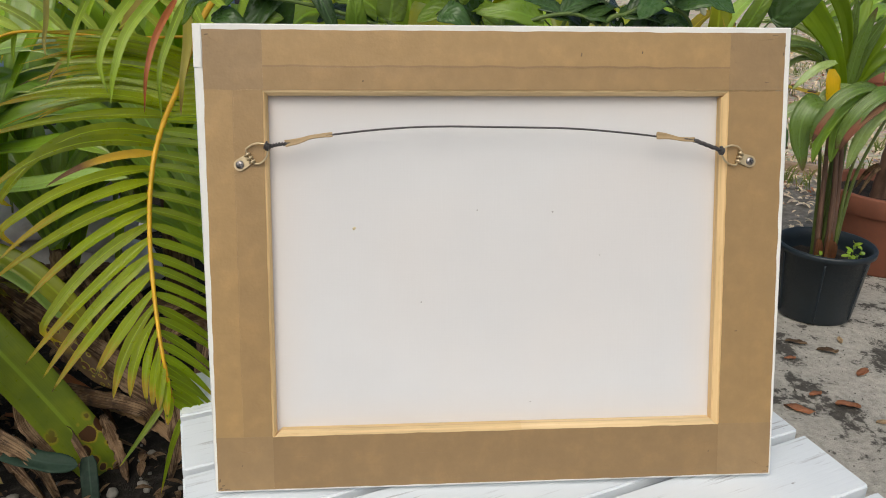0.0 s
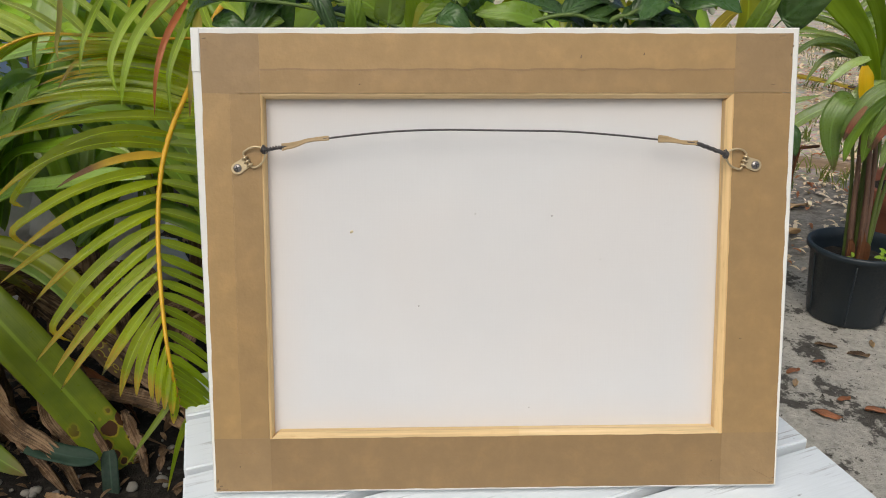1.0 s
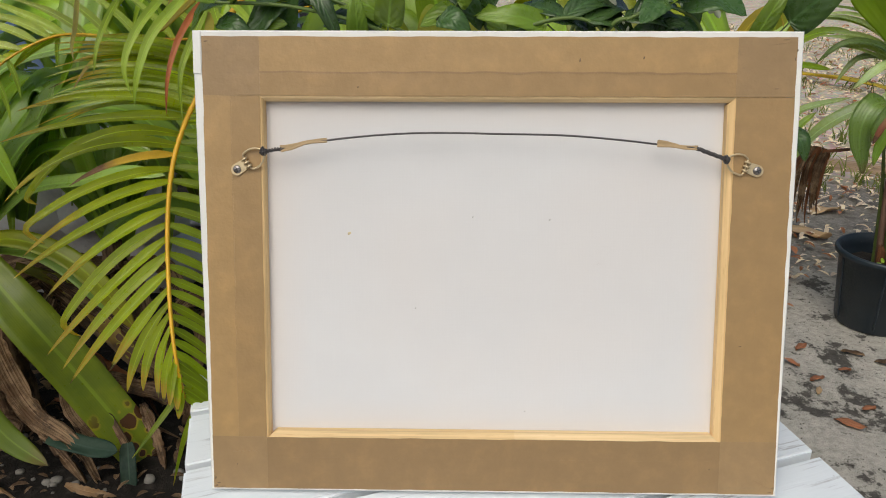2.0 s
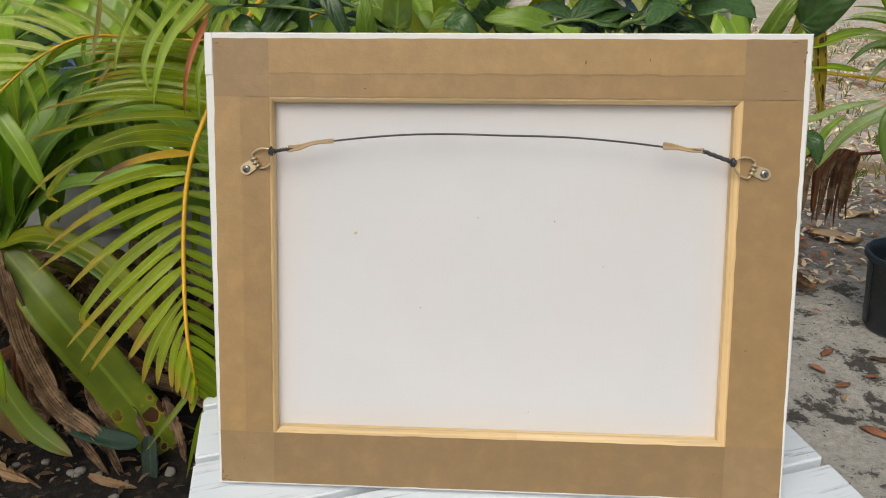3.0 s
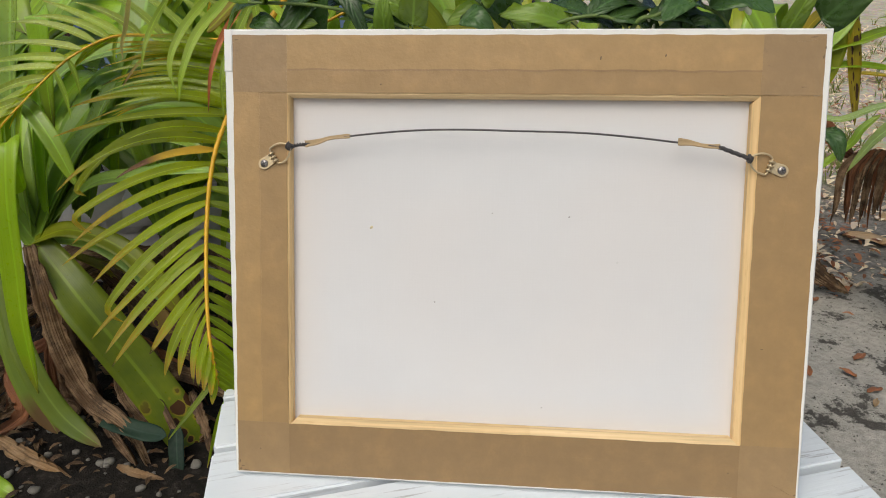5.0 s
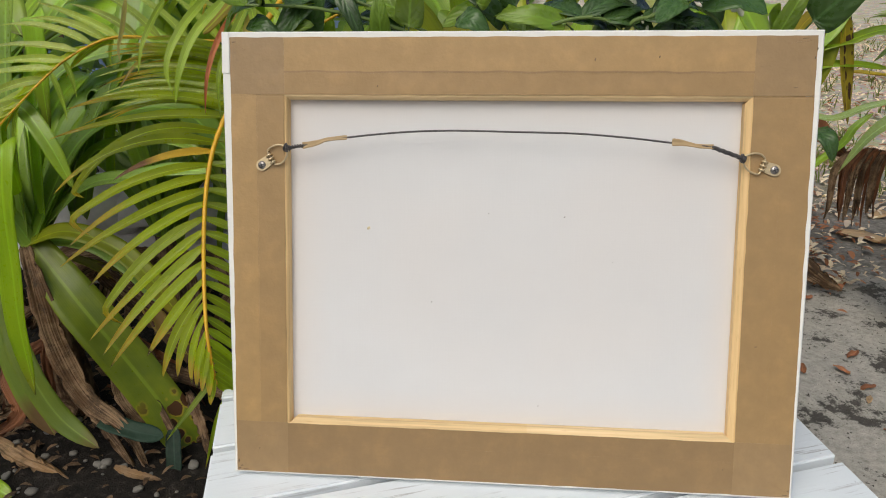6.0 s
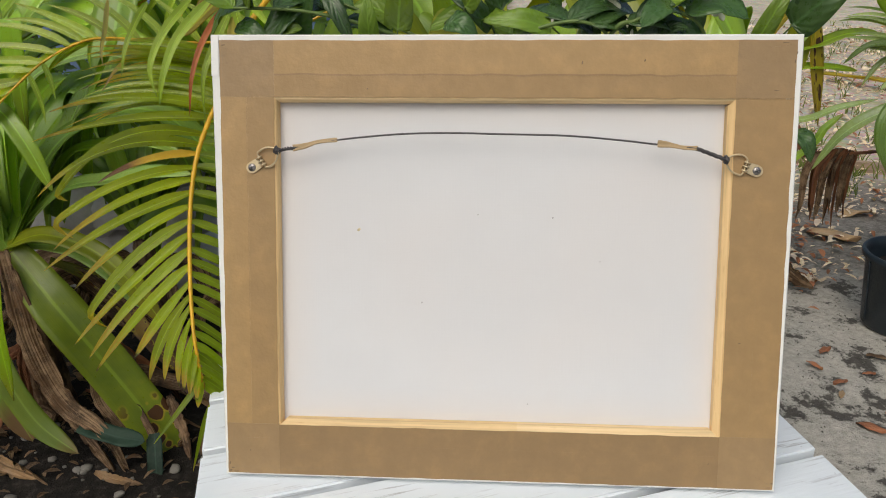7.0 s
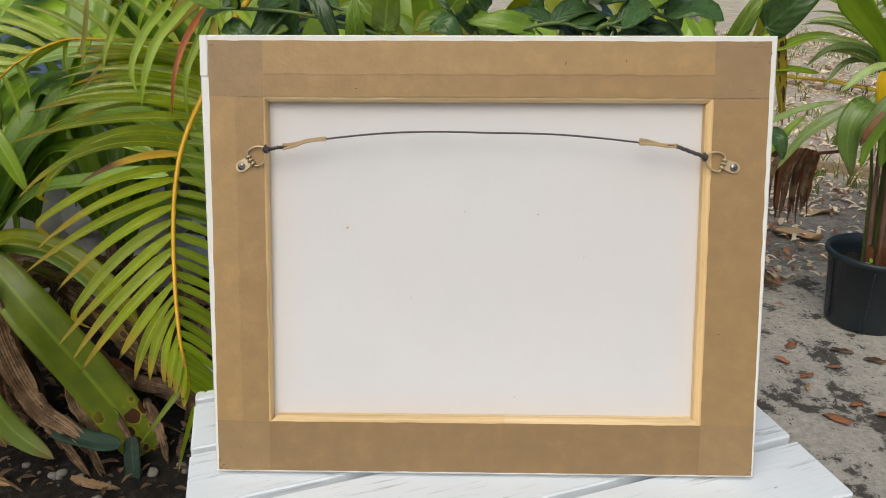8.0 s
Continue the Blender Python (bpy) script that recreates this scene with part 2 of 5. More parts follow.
SCREW = surface("dark_screw", (0.33, 0.31, 0.3), 0.35, 1.0, 0.2, 200, 900, 0.1, 0.0002)
WIRE = surface("braided_wire", (0.085, 0.08, 0.082), 0.42, 0.55, 0.3, 300, 2500, 0.6, 0.0003)
STAIN = surface("ochre_stain", (0.62, 0.53, 0.34), 0.85, vary=0.2, big=300, small=900, bump=0.05)
SMUDGE = surface("dark_smudge", (0.2, 0.14, 0.08), 0.8, vary=0.3, big=300, small=900, bump=0.1)
SPECK = surface("grey_speck", (0.42, 0.40, 0.39), 0.85, vary=0.2, big=300, small=900, bump=0.05)
BOARDS = white_boards()
EARTH = earth()
PALM = leaf("areca_leaflet", (0.44, 0.57, 0.012), (0.88, 0.64, 0.06), 0.62, (0.24, 0.34, 0.07), 0.36, 0.42, 0.40, gloss=0.5, relief=1.0)
PALM_COOL = leaf("areca_leaflet_green", (0.33, 0.48, 0.045), (0.30, 0.32, 0.05), 0.9, (0.11, 0.2, 0.07), 0.36, 0.38, gloss=0.4)
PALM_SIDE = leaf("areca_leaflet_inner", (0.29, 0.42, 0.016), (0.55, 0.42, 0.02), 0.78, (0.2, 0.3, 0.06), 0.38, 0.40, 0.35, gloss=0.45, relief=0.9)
# lit copy of PALM: brightness and sky sheen put into a paler colour
PALM_LIT = leaf("areca_leaflet_lit", (0.44, 0.56, 0.09), (0.48, 0.44, 0.07), 0.92, (0.2, 0.3, 0.1), 0.26, 0.34, 0.35, gloss=1.0, relief=0.7)
PALM_DRY = leaf("half_dry_leaflet", (0.62, 0.40, 0.02), (0.14, 0.05, 0.02), 0.42, None, 0.5, 0.25, 0.2)
PALM_RED = leaf("withered_leaflet", (0.46, 0.13, 0.03), (0.3, 0.08, 0.02), 0.8, None, 0.5, 0.2)
PALM_YELLOW = leaf("yellowing_leaflet", (0.360, 0.324, 0.060), (0.3, 0.2, 0.05), 0.75, None, 0.45, 0.35)
RACHIS = surface("orange_rachis", (0.66, 0.375, 0.014), 0.4, vary=0.2, big=40, small=300, bump=0.2)
LILY = leaf("strap_leaf", (0.29, 0.46, 0.04), (0.2, 0.22, 0.03), 0.9, (0.15, 0.24, 0.06), 0.36, 0.34, veins=22, relief=0.15, gloss=0.6)
LILY_SPOT = leaf("spotted_strap_leaf", (0.21, 0.29, 0.02), (0.23, 0.22, 0.03), 0.86, (0.14, 0.22, 0.05), 0.38, 0.3, veins=22, spots=(0.09, 0.04, 0.015), relief=0.15)
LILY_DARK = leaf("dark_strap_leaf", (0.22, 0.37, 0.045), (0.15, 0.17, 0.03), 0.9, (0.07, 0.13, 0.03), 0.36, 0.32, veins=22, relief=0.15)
# dull olive for two low leaves, their shade put into the colour
LILY_SHADED = leaf("shaded_strap_leaf", (0.15, 0.22, 0.02), (0.20, 0.11, 0.05), 0.80, (0.14, 0.22, 0.05), 0.45, 0.28, 0.25, veins=22, relief=0.2, gloss=0.15)
LILY_LIME = leaf("lime_strap_leaf", (0.30, 0.46, 0.02), (0.3, 0.3, 0.04), 0.92, (0.22, 0.32, 0.07), 0.36, 0.42, veins=22, relief=0.15, gloss=0.5)
LILY_OLIVE = leaf("olive_strap_leaf", (0.31, 0.37, 0.02), (0.33, 0.26, 0.03), 0.7, (0.2, 0.22, 0.04), 0.42, 0.42, veins=22, relief=0.15)
LILY_PALE = leaf("pale_strap_leaf", (0.34, 0.50, 0.12), (0.25, 0.3, 0.06), 0.95, (0.2, 0.3, 0.1), 0.34, 0.34, veins=22, relief=0.15, gloss=0.8)
BLOTCHED = leaf("blotched_strap_leaf", (0.26, 0.24, 0.03), (0.34, 0.2, 0.03), 0.3, None, 0.5, 0.3, veins=22, spots=(0.12, 0.05, 0.015), spots_from=0.1, relief=0.3, gloss=0.1)
DEAD_TAN = leaf("tan_dead_leaf", (0.27, 0.17, 0.085), (0.32, 0.2, 0.1), 0.7, (0.3, 0.2, 0.1), 0.75, 0.1, 0.3, veins=9, relief=0.9, gloss=0.0, parched=True)
YELLOW_LEAF = leaf("yellow_leaf", (0.42, 0.36, 0.03), (0.3, 0.2, 0.03), 0.8, (0.4, 0.36, 0.08), 0.45, 0.4, spots=(0.08, 0.04, 0.02), spots_from=0.45)
DEAD = leaf("dead_leaf", (0.095, 0.053, 0.025), (0.15, 0.09, 0.045), 0.7, (0.2, 0.12, 0.06), 0.75, 0.12, 0.45, veins=9, relief=0.9, gloss=0.0, parched=True)
DEAD_RED = leaf("dead_fan", (0.24, 0.095, 0.04), (0.13, 0.06, 0.03), 0.7, (0.25, 0.13, 0.06), 0.7, 0.12, 0.4, veins=18, relief=1.0, gloss=0.0)
CITRUS = leaf("citrus_leaf", (0.06, 0.13, 0.035), None, 1.0, (0.1, 0.17, 0.05), 0.32, 0.28, 0.4, veins=-8)
CITRUS_YOUNG = leaf("young_citrus_leaf", (0.19, 0.31, 0.035), None, 1.0, (0.24, 0.34, 0.08), 0.34, 0.38, 0.35, veins=-8)
TWIG = surface("green_twig", (0.11, 0.17, 0.035), 0.5, vary=0.25, big=60, small=400, bump=0.3)
STEM = surface("palm_cane", (0.15, 0.085, 0.058), 0.5, vary=0.45, big=18, small=160, bump=0.4, stretch=(4, 4, 1))
CANE = surface("green_cane", (0.12, 0.16, 0.04), 0.45, vary=0.35, big=22, small=160, bump=0.3, stretch=(4, 4, 1))
PETAL = surface("white_petal", (0.6, 0.62, 0.45), 0.5, vary=0.05, big=200, small=900, bump=0.1)
POT_BLACK = surface("black_plastic", (0.016, 0.025, 0.034), 0.42, vary=0.3, big=14, small=220, bump=0.15, dirt=(0.09, 0.085, 0.075), dirt_at=(0.62, 0.8))
TERRACOTTA = surface("terracotta", (0.24, 0.085, 0.048), 0.75, vary=0.22, big=9, small=160, bump=0.35, dirt=(0.34, 0.2, 0.14), dirt_at=(0.66, 0.85))
POTTING = surface("potting_soil", (0.035, 0.027, 0.02), 0.95, vary=0.6, big=40, small=260, bump=1.0, depth=0.01)
WEDGE = leaf("broad_palm_leaf", (0.21, 0.34, 0.010), (0.25, 0.34, 0.02), 0.95, None, 0.40, 0.5, 0.2, veins=7, relief=0.3, gloss=0.15)
GREY_LEAF = leaf("grey_green_leaflet", (0.32, 0.44, 0.16), (0.3, 0.36, 0.12), 0.9, (0.2, 0.3, 0.12), 0.3, 0.3, 0.35, gloss=1.0)
DARK_LEAF = leaf("dark_palm_leaf", (0.15, 0.25, 0.05), (0.22, 0.13, 0.07), 0.88, (0.12, 0.2, 0.06), 0.34, 0.3, 0.25, veins=9, relief=0.8, gloss=0.6)
SCORCHED = leaf("scorched_leaf_edge", (0.25, 0.13, 0.065), (0.26, 0.09, 0.045), 0.4, None, 0.7, 0.2, 0.4, veins=9, gloss=0.0)
BRIGHT_YELLOW = leaf("bright_yellow_leaf", (0.66, 0.50, 0.008), (0.5, 0.36, 0.02), 0.85, None, 0.45, 0.4, 0.15, gloss=0.2)
PEBBLE = surface("grey_pebble", (0.17, 0.16, 0.14), 0.8, vary=0.35, big=25, small=220, bump=0.4)
STAND_IN_WHITE = surface("stand_in_white", (0.72, 0.7, 0.68), 0.85, vary=0.12, big=12, small=90, bump=0.6, depth=0.004)
FALLEN = leaf("fallen_leaf", (0.38, 0.16, 0.08), (0.42, 0.2, 0.08), 0.8, (0.3, 0.18, 0.1), 0.65, 0.1, 0.55, veins=8, relief=1.0, gloss=0.0)
FALLEN_TAN = leaf("tan_fallen_leaf", (0.5, 0.36, 0.22), (0.36, 0.22, 0.11), 0.8, (0.46, 0.33, 0.2), 0.7, 0.1, 0.25, veins=12, relief=1.0, gloss=0.0)
PALE_LITTER = leaf("pale_litter", (0.82, 0.67, 0.56), (0.66, 0.5, 0.38), 0.8, None, 0.7, 0.1, 0.35, veins=8, relief=0.6, gloss=0.0)
PLANK = surface("weathered_plank", (0.34, 0.25, 0.17), 0.8, vary=0.3, big=8, small=120, bump=0.5, stretch=(1, 12, 12))
WALL_BLUE = surface("blue_painted_wall", (0.22, 0.32, 0.52), 0.7, vary=0.08, big=3, small=60, bump=0.3)
HEDGE = leaf("hedge_leaf", (0.11, 0.2, 0.03), None, 1.0, (0.08, 0.13, 0.03), 0.4, 0.3, 0.5)
TEAL = leaf("dark_teal_leaf", (0.012, 0.036, 0.022), None, 1.0, (0.03, 0.08, 0.04), 0.75, 0.12, veins=-6, gloss=0.0, relief=0.06)
GRASS = leaf("grass_blade", (0.14, 0.19, 0.04), (0.3, 0.26, 0.1), 0.6, None, 0.5, 0.35, 0.4, gloss=0.1)


# ---- builders ----
def mesh_from(name, geo, mat, smooth=True):
    verts, faces, uvs = geo
    me = bpy.data.meshes.new(name)
    me.from_pydata([tuple(v) for v in verts], [], faces)
    if uvs:
        layer = me.uv_layers.new(name="UVMap")
        for loop in me.loops:
            layer.data[loop.index].uv = uvs[loop.vertex_index]
    me.materials.append(mat)
    if smooth:
        me.polygons.foreach_set("use_smooth", [True] * len(me.polygons))
    me.update()
    return me


def shape_part(name, geo, mat, parent=None, label="", smooth=True):
    ob = new(name, mesh_from(name, geo, mat, smooth))
    if parent:
        ob.parent = parent
    if label:
        tagged(ob, label)
    return ob


def part(name, bm, mat, parent=None, label="", smooth=False):
    me = bpy.data.meshes.new(name)
    bm.to_mesh(me)
    bm.free()
    me.materials.append(mat)
    if smooth:
        me.polygons.foreach_set("use_smooth", [True] * len(me.polygons))
    ob = new(name, me)
    if parent:
        ob.parent = parent
    if label:
        tagged(ob, label)
    return ob


def thing(name, label, category, at=None, group="", kind=""):
    ob = new(name)
    ob.empty_display_size = 0.05
    if at is not None:
        ob.matrix_world = at if isinstance(at, Matrix) else Matrix.Translation(at)
    return tagged(ob, label, category, group, kind)


def join(*geos):
    verts, faces, uvs = [], [], []
    for v, f, u in geos:
        k = len(verts)
        verts += v
        faces += [tuple(i + k for i in q) for q in f]
        uvs += u if u else [(0.5, 0.5)] * len(v)
    return verts, faces, uvs


def bezier(ctrl, t):
    pts = [Vector(c) for c in ctrl]
    while len(pts) > 1:
        pts = [a.lerp(b, t) for a, b in zip(pts, pts[1:])]
    return pts[0]


def spline(ctrl, t):
    """A smooth curve through all of its points."""
    pts = [Vector(c) for c in ctrl]
    k = min(int(t * (len(pts) - 1)), len(pts) - 2)
    s = t * (len(pts) - 1) - k
    p0, p1, p2 = pts[max(k - 1, 0)], pts[k], pts[k + 1]
    p3 = pts[min(k + 2, len(pts) - 1)]
    return 0.5 * (2 * p1 + (p2 - p0) * s + (2 * p0 - 5 * p1 + 4 * p2 - p3) * s ** 2 + (3 * p1 - p0 - 3 * p2 + p3) * s ** 3)


def strap_shape(t):
    return min(1.0, 0.45 + 2.2 * t) * (1 - max(0.0, (t - 0.45) / 0.55) ** 2.2)


def leaflet_shape(t):
    return min(1.0, 0.4 + 4 * t) * (1 - t ** 2.2)


def long_shape(t):
    return min(1.0, 0.6 + 1.6 * t) * (1 - max(0.0, (t - 0.72) / 0.28) ** 2.4)


def oval_shape(t):
    return max(0.0, math.sin(math.pi * t ** 0.85)) ** 0.75


def blade(ctrl, width, shape=strap_shape, fold=0.3, segs=14, across=4, up=(0, 0, 1), thick=0.0, ripple=0.0, twist=0.0, through_points=True, torn=0.0):
    """A leaf blade along a curve, folded at its midrib."""
    curve = spline if through_points else bezier
    rows, verts, uvs = [], [], []
    seed = random.random() * 50
    last = None
    for i in range(segs + 1):
        t = i / segs
        p = curve(ctrl, t)
        d = (curve(ctrl, min(1, t + 0.02)) - curve(ctrl, max(0, t - 0.02))).normalized()
        ref = Vector(up)
        side = d.cross(ref)
        side = side.normalized() if side.length > 1e-3 else (last or Vector((1, 0, 0)))
        if last and side.dot(last) < 0:
            side = -side
        last = side
        if twist:
            side = (Matrix.Rotation(twist * t, 3, d) @ side).normalized()
        n = side.cross(d)
        if n.dot(ref) < 0 and not twist:
            n = -n
        w = max(0.0, shape(t)) * width / 2 + 1e-5
        row = []
        for j in range(across + 1):
            u = 2 * j / across - 1
            lift = fold * abs(u) * w
            if ripple:
                if ripple > 0.3:
                    lift += ripple * width * (0.75 * noise.noise((seed + t * 3.2, u * 3.6, seed)) + 0.22 * noise.noise((seed + t * 14, u * 7, seed)))
                else:
                    lift += ripple * width * noise.noise((seed + t * 7, u * 1.6, seed)) * abs(u) ** 0.5
            edge = 1 - torn * max(0.0, noise.noise((seed, t * 22, u * 2))) if torn and abs(u) > 0.9 else 1
            row.append(len(verts))
            verts.append(p + side * (u * w * edge) + n * lift)
            uvs.append((u * 0.5 + 0.5, t))
        rows.append((row, n))
    faces = [(a[j], a[j + 1], b[j + 1], b[j]) for (a, _), (b, _) in zip(rows, rows[1:]) for j in range(across)]
    if thick:
        k = len(verts)
        for row, n in rows:
            for i in row:
                verts.append(verts[i] - n * thick)
                uvs.append(uvs[i])
        faces += [tuple(i + k for i in reversed(q)) for q in faces]
        for (a, _), (b, _) in zip(rows, rows[1:]):
            faces += [(a[0], b[0], b[0] + k, a[0] + k), (b[-1], a[-1], a[-1] + k, b[-1] + k)]
    return verts, faces, uvs


def tube(ctrl, radius, segs=16, sides=8, taper=1.0, rings=0.0, through_points=True):
    """A round stem along a curve; rings swell it at its nodes."""
    curve = spline if through_points else bezier
    verts, uvs, faces = [], [], []
    a = None
    for i in range(segs + 1):
        t = i / segs
        p = curve(ctrl, t)
        d = (curve(ctrl, min(1, t + 0.01)) - curve(ctrl, max(0, t - 0.01))).normalized()
        if a is None:
            a = d.orthogonal().normalized()
        a = (a - d * a.dot(d)).normalized()
        b = d.cross(a)
        r = radius * (1 + (taper - 1) * t)
        if rings:
            r *= 1 + rings * (0.5 + 0.5 * math.cos(t * segs * math.pi)) ** 3
        for j in range(sides):
            w = 2 * math.pi * j / sides
            verts.append(p + (a * math.cos(w) + b * math.sin(w)) * r)
            uvs.append((j / sides, t))
    for i in range(segs):
        for j in range(sides):
            k = (j + 1) % sides
            faces.append((i * sides + j, i * sides + k, (i + 1) * sides + k, (i + 1) * sides + j))
    faces.append(tuple(range(sides))[::-1])
    faces.append(tuple(segs * sides + j for j in range(sides)))
    return verts, faces, uvs


def lathe(profile, sides=48, wobble=0.0):
    """A turned shape from (radius, height) pairs, closed on itself."""
    verts = []
    for k in range(sides):
        a = 2 * math.pi * k / sides
        s = 1 + wobble * math.sin(2 * a + 0.7)
        verts += [Vector((r * s * math.cos(a), r * s * math.sin(a), z)) for r, z in profile]
    m = len(profile)
    faces = [(k * m + i, ((k + 1) % sides) * m + i, ((k + 1) % sides) * m + i + 1, k * m + i + 1) for k in range(sides) for i in range(m - 1)]
    return verts, faces, None


def box_bm(x0, y0, z0, x1, y1, z1, bevel=0.0, segments=2):
    bm = bmesh.new()
    bmesh.ops.create_cube(bm, size=1)
    for v in bm.verts:
        v.co = Vector(((x0 + x1) / 2 + v.co.x * (x1 - x0), (y0 + y1) / 2 + v.co.y * (y1 - y0), (z0 + z1) / 2 + v.co.z * (z1 - z0)))
    if bevel:
        bmesh.ops.bevel(bm, geom=bm.edges[:], offset=bevel, segments=segments, affect="EDGES")
    return bm


def stone_geo(seed, size):
    bm = bmesh.new()
    bmesh.ops.create_icosphere(bm, subdivisions=2, radius=1)
    for v in bm.verts:
        k = 1 + 0.35 * noise.noise(v.co * 1.3 + Vector((seed * 7.1, seed * 3.3, 0)))
        v.co = Vector((v.co.x * size * k * 1.2, v.co.y * size * k, v.co.z * size * k * 0.62))
    verts = [v.co.copy() for v in bm.verts]
    faces = [tuple(v.index for v in f.verts) for f in bm.faces]
    bm.free()
    return verts, faces, None


# ---- the ground ----
def bed_height(x, y):
    """The ground rises a little in the planting bed."""
    rise = 0.07 / (1 + math.exp((x + 0.45) * 9)) / (1 + math.exp(-(y - 0.2) * 6)) if -9 < x < 2 and -3 < y < 9 else 0.07 if x <= -9 else 0.0
    fine = 0.012 * noise.noise((x * 2.2, y * 2.2, 0)) + 0.006 * noise.noise((x * 9, y * 9, 3)) + 0.003 * noise.noise((x * 30, y * 30, 5))
    far = max(0.0, math.hypot(x, y) - 6) / 60
    return rise + fine * (1 + min(far, 1) * 6)


def grid_line(near0, near1, step, reach):
    line = [near0 + i * step for i in range(int((near1 - near0) / step) + 1)]
    s = step
    lo, hi = line[0], line[-1]
    while hi < reach:
        s *= 1.25
        lo, hi = lo - s, hi + s
        line = [lo] + line + [hi]
    return line


def ground():
    xs, ys = grid_line(-1.5, 2.4, 0.022, 400), grid_line(-0.2, 3.4, 0.022, 400)
    verts = [Vector((x, y, bed_height(x, y))) for y in ys for x in xs]
    m = len(xs)
    faces = [(j * m + i, j * m + i + 1, (j + 1) * m + i + 1, (j + 1) * m + i) for j in range(len(ys) - 1) for i in range(m - 1)]
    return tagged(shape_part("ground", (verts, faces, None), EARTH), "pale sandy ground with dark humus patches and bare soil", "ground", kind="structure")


ground()


# ---- the side table ----
def side_table():
    turn = 20.5
    t = thing("side_table", "low white-painted slatted wooden side table on sandy ground", "side table", pose(0, 0, 0, 0, 0, turn))
    seams = [0.318, 0.228, 0.138, 0.049, -0.043, -0.133, -0.223]
    for a, b in zip(seams, seams[1:]):
        y0, y1 = b + 0.0043, a - 0.0043
        bm = box_bm(-0.30, y0, TABLE - 0.021, 0.36, y1, TABLE)
        for v in bm.verts:
            v.co.x = (-0.272 if v.co.x < 0 else 0.327) + 0.1 * v.co.y
        bmesh.ops.bevel(bm, geom=bm.edges[:], offset=0.0022, segments=3, affect="EDGES")
        part("slat", bm, BOARDS, t)
    for x in (-0.19, 0.25):
        part("batten", box_bm(x - 0.035, -0.205, TABLE - 0.042, x + 0.035, 0.30, TABLE - 0.0215, 0.002), BOARDS, t)
    for x in (-0.19, 0.25):
        for y in (-0.17, 0.265):
            part("leg", box_bm(x - 0.032, y - 0.011, -0.02, x + 0.032, y + 0.011, TABLE - 0.0425, 0.002), BOARDS, t)
    for y in (-0.17, 0.265):
        part("rail", box_bm(-0.157, y - 0.01, 0.14, 0.217, y + 0.01, 0.2, 0.002), BOARDS, t)
    return t


side_table()


# ---- the stretched canvas, seen from the back ----
LEFT, RIGHT, LOW, HIGH = -0.2575, 0.2530, 0.0058, 0.4075     # outline of the canvas
IN_L, IN_R, IN_LOW, IN_HIGH = -0.2003, 0.1978, 0.0546, 0.3521   # opening
DEPTH = 0.0195


def bar(side, start=0.0, stop=1.0):
    """One mitred stretcher bar with a chamfered inner edge."""
    cut = {"low": 0.0062, "high": 0.0026, "left": 0.0016, "right": 0.0048}[side] / 0.054
    prof = [(0.15, 0.0), (1.0, 0.0), (1.0 + cut * 0.94, 0.0028), (1.0 + cut, 0.0102), (0.15, 0.0102)]
    outer = {"low": ((LEFT, LOW), (RIGHT, LOW)), "high": ((RIGHT, HIGH), (LEFT, HIGH)), "left": ((LEFT, HIGH), (LEFT, LOW)), "right": ((RIGHT, LOW), (RIGHT, HIGH))}[side]
    inner = {"low": ((IN_L, IN_LOW), (IN_R, IN_LOW)), "high": ((IN_R, IN_HIGH), (IN_L, IN_HIGH)), "left": ((IN_L, IN_HIGH), (IN_L, IN_LOW)), "right": ((IN_R, IN_LOW), (IN_R, IN_HIGH))}[side]
    verts, segs = [], 10
    for i in range(segs + 1):
        s = start + (stop - start) * i / segs
        for k, y in prof:
            o = Vector(outer[0]).lerp(Vector(outer[1]), s)
            n = Vector(inner[0]).lerp(Vector(inner[1]), s)
            p = o.lerp(n, k)
            verts.append(Vector((p.x, y + 0.0008, p.y)))
    m = len(prof)
    faces = [(i * m + j, (i + 1) * m + j, (i + 1) * m + (j + 1) % m, i * m + (j + 1) % m) for i in range(segs) for j in range(m)]
    faces += [tuple(range(m))[::-1], tuple(segs * m + j for j in range(m))]
    return verts, faces, None


def tape_strip(x0, z0, x1, z1, y, rag=0.0006):
    """A thin strip of paper tape with slightly uneven edges and small blisters."""
    nx, nz = max(2, int((x1 - x0) / 0.006)), max(2, int((z1 - z0) / 0.006))
    verts, faces = [], []
    for back in (0, 1):
        for j in range(nz + 1):
            for i in range(nx + 1):
                x, z = x0 + (x1 - x0) * i / nx, z0 + (z1 - z0) * j / nz
                if i in (0, nx):
                    x += rag * noise.noise((z * 60, x0 * 9, 1))
                if j in (0, nz):
                    z += rag * noise.noise((x * 60, z0 * 9, 2))
                lift = 0.00006 * noise.noise((x * 70, z * 70, 4)) if not back else 0.00035
                verts.append(Vector((x, y - 0.00005 - abs(lift) if not back else y + 0.0003, z)))
    m = nx + 1
    k = m * (nz + 1)
    for j in range(nz):
        for i in range(nx):
            a = j * m + i
            faces.append((a, a + 1, a + m + 1, a + m))
            faces.append((a + k, a + m + k, a + m + 1 + k, a + 1 + k))
    for i in range(nx):
        faces += [(i + 1, i, i + k, i + 1 + k), (nz * m + i, nz * m + i + 1, nz * m + i + 1 + k, nz * m + i + k)]
    for j in range(nz):
        faces += [(j * m, (j + 1) * m, (j + 1) * m + k, j * m + k), ((j + 1) * m + nx, j * m + nx, j * m + nx + k, (j + 1) * m + nx + k)]
    return verts, faces, None


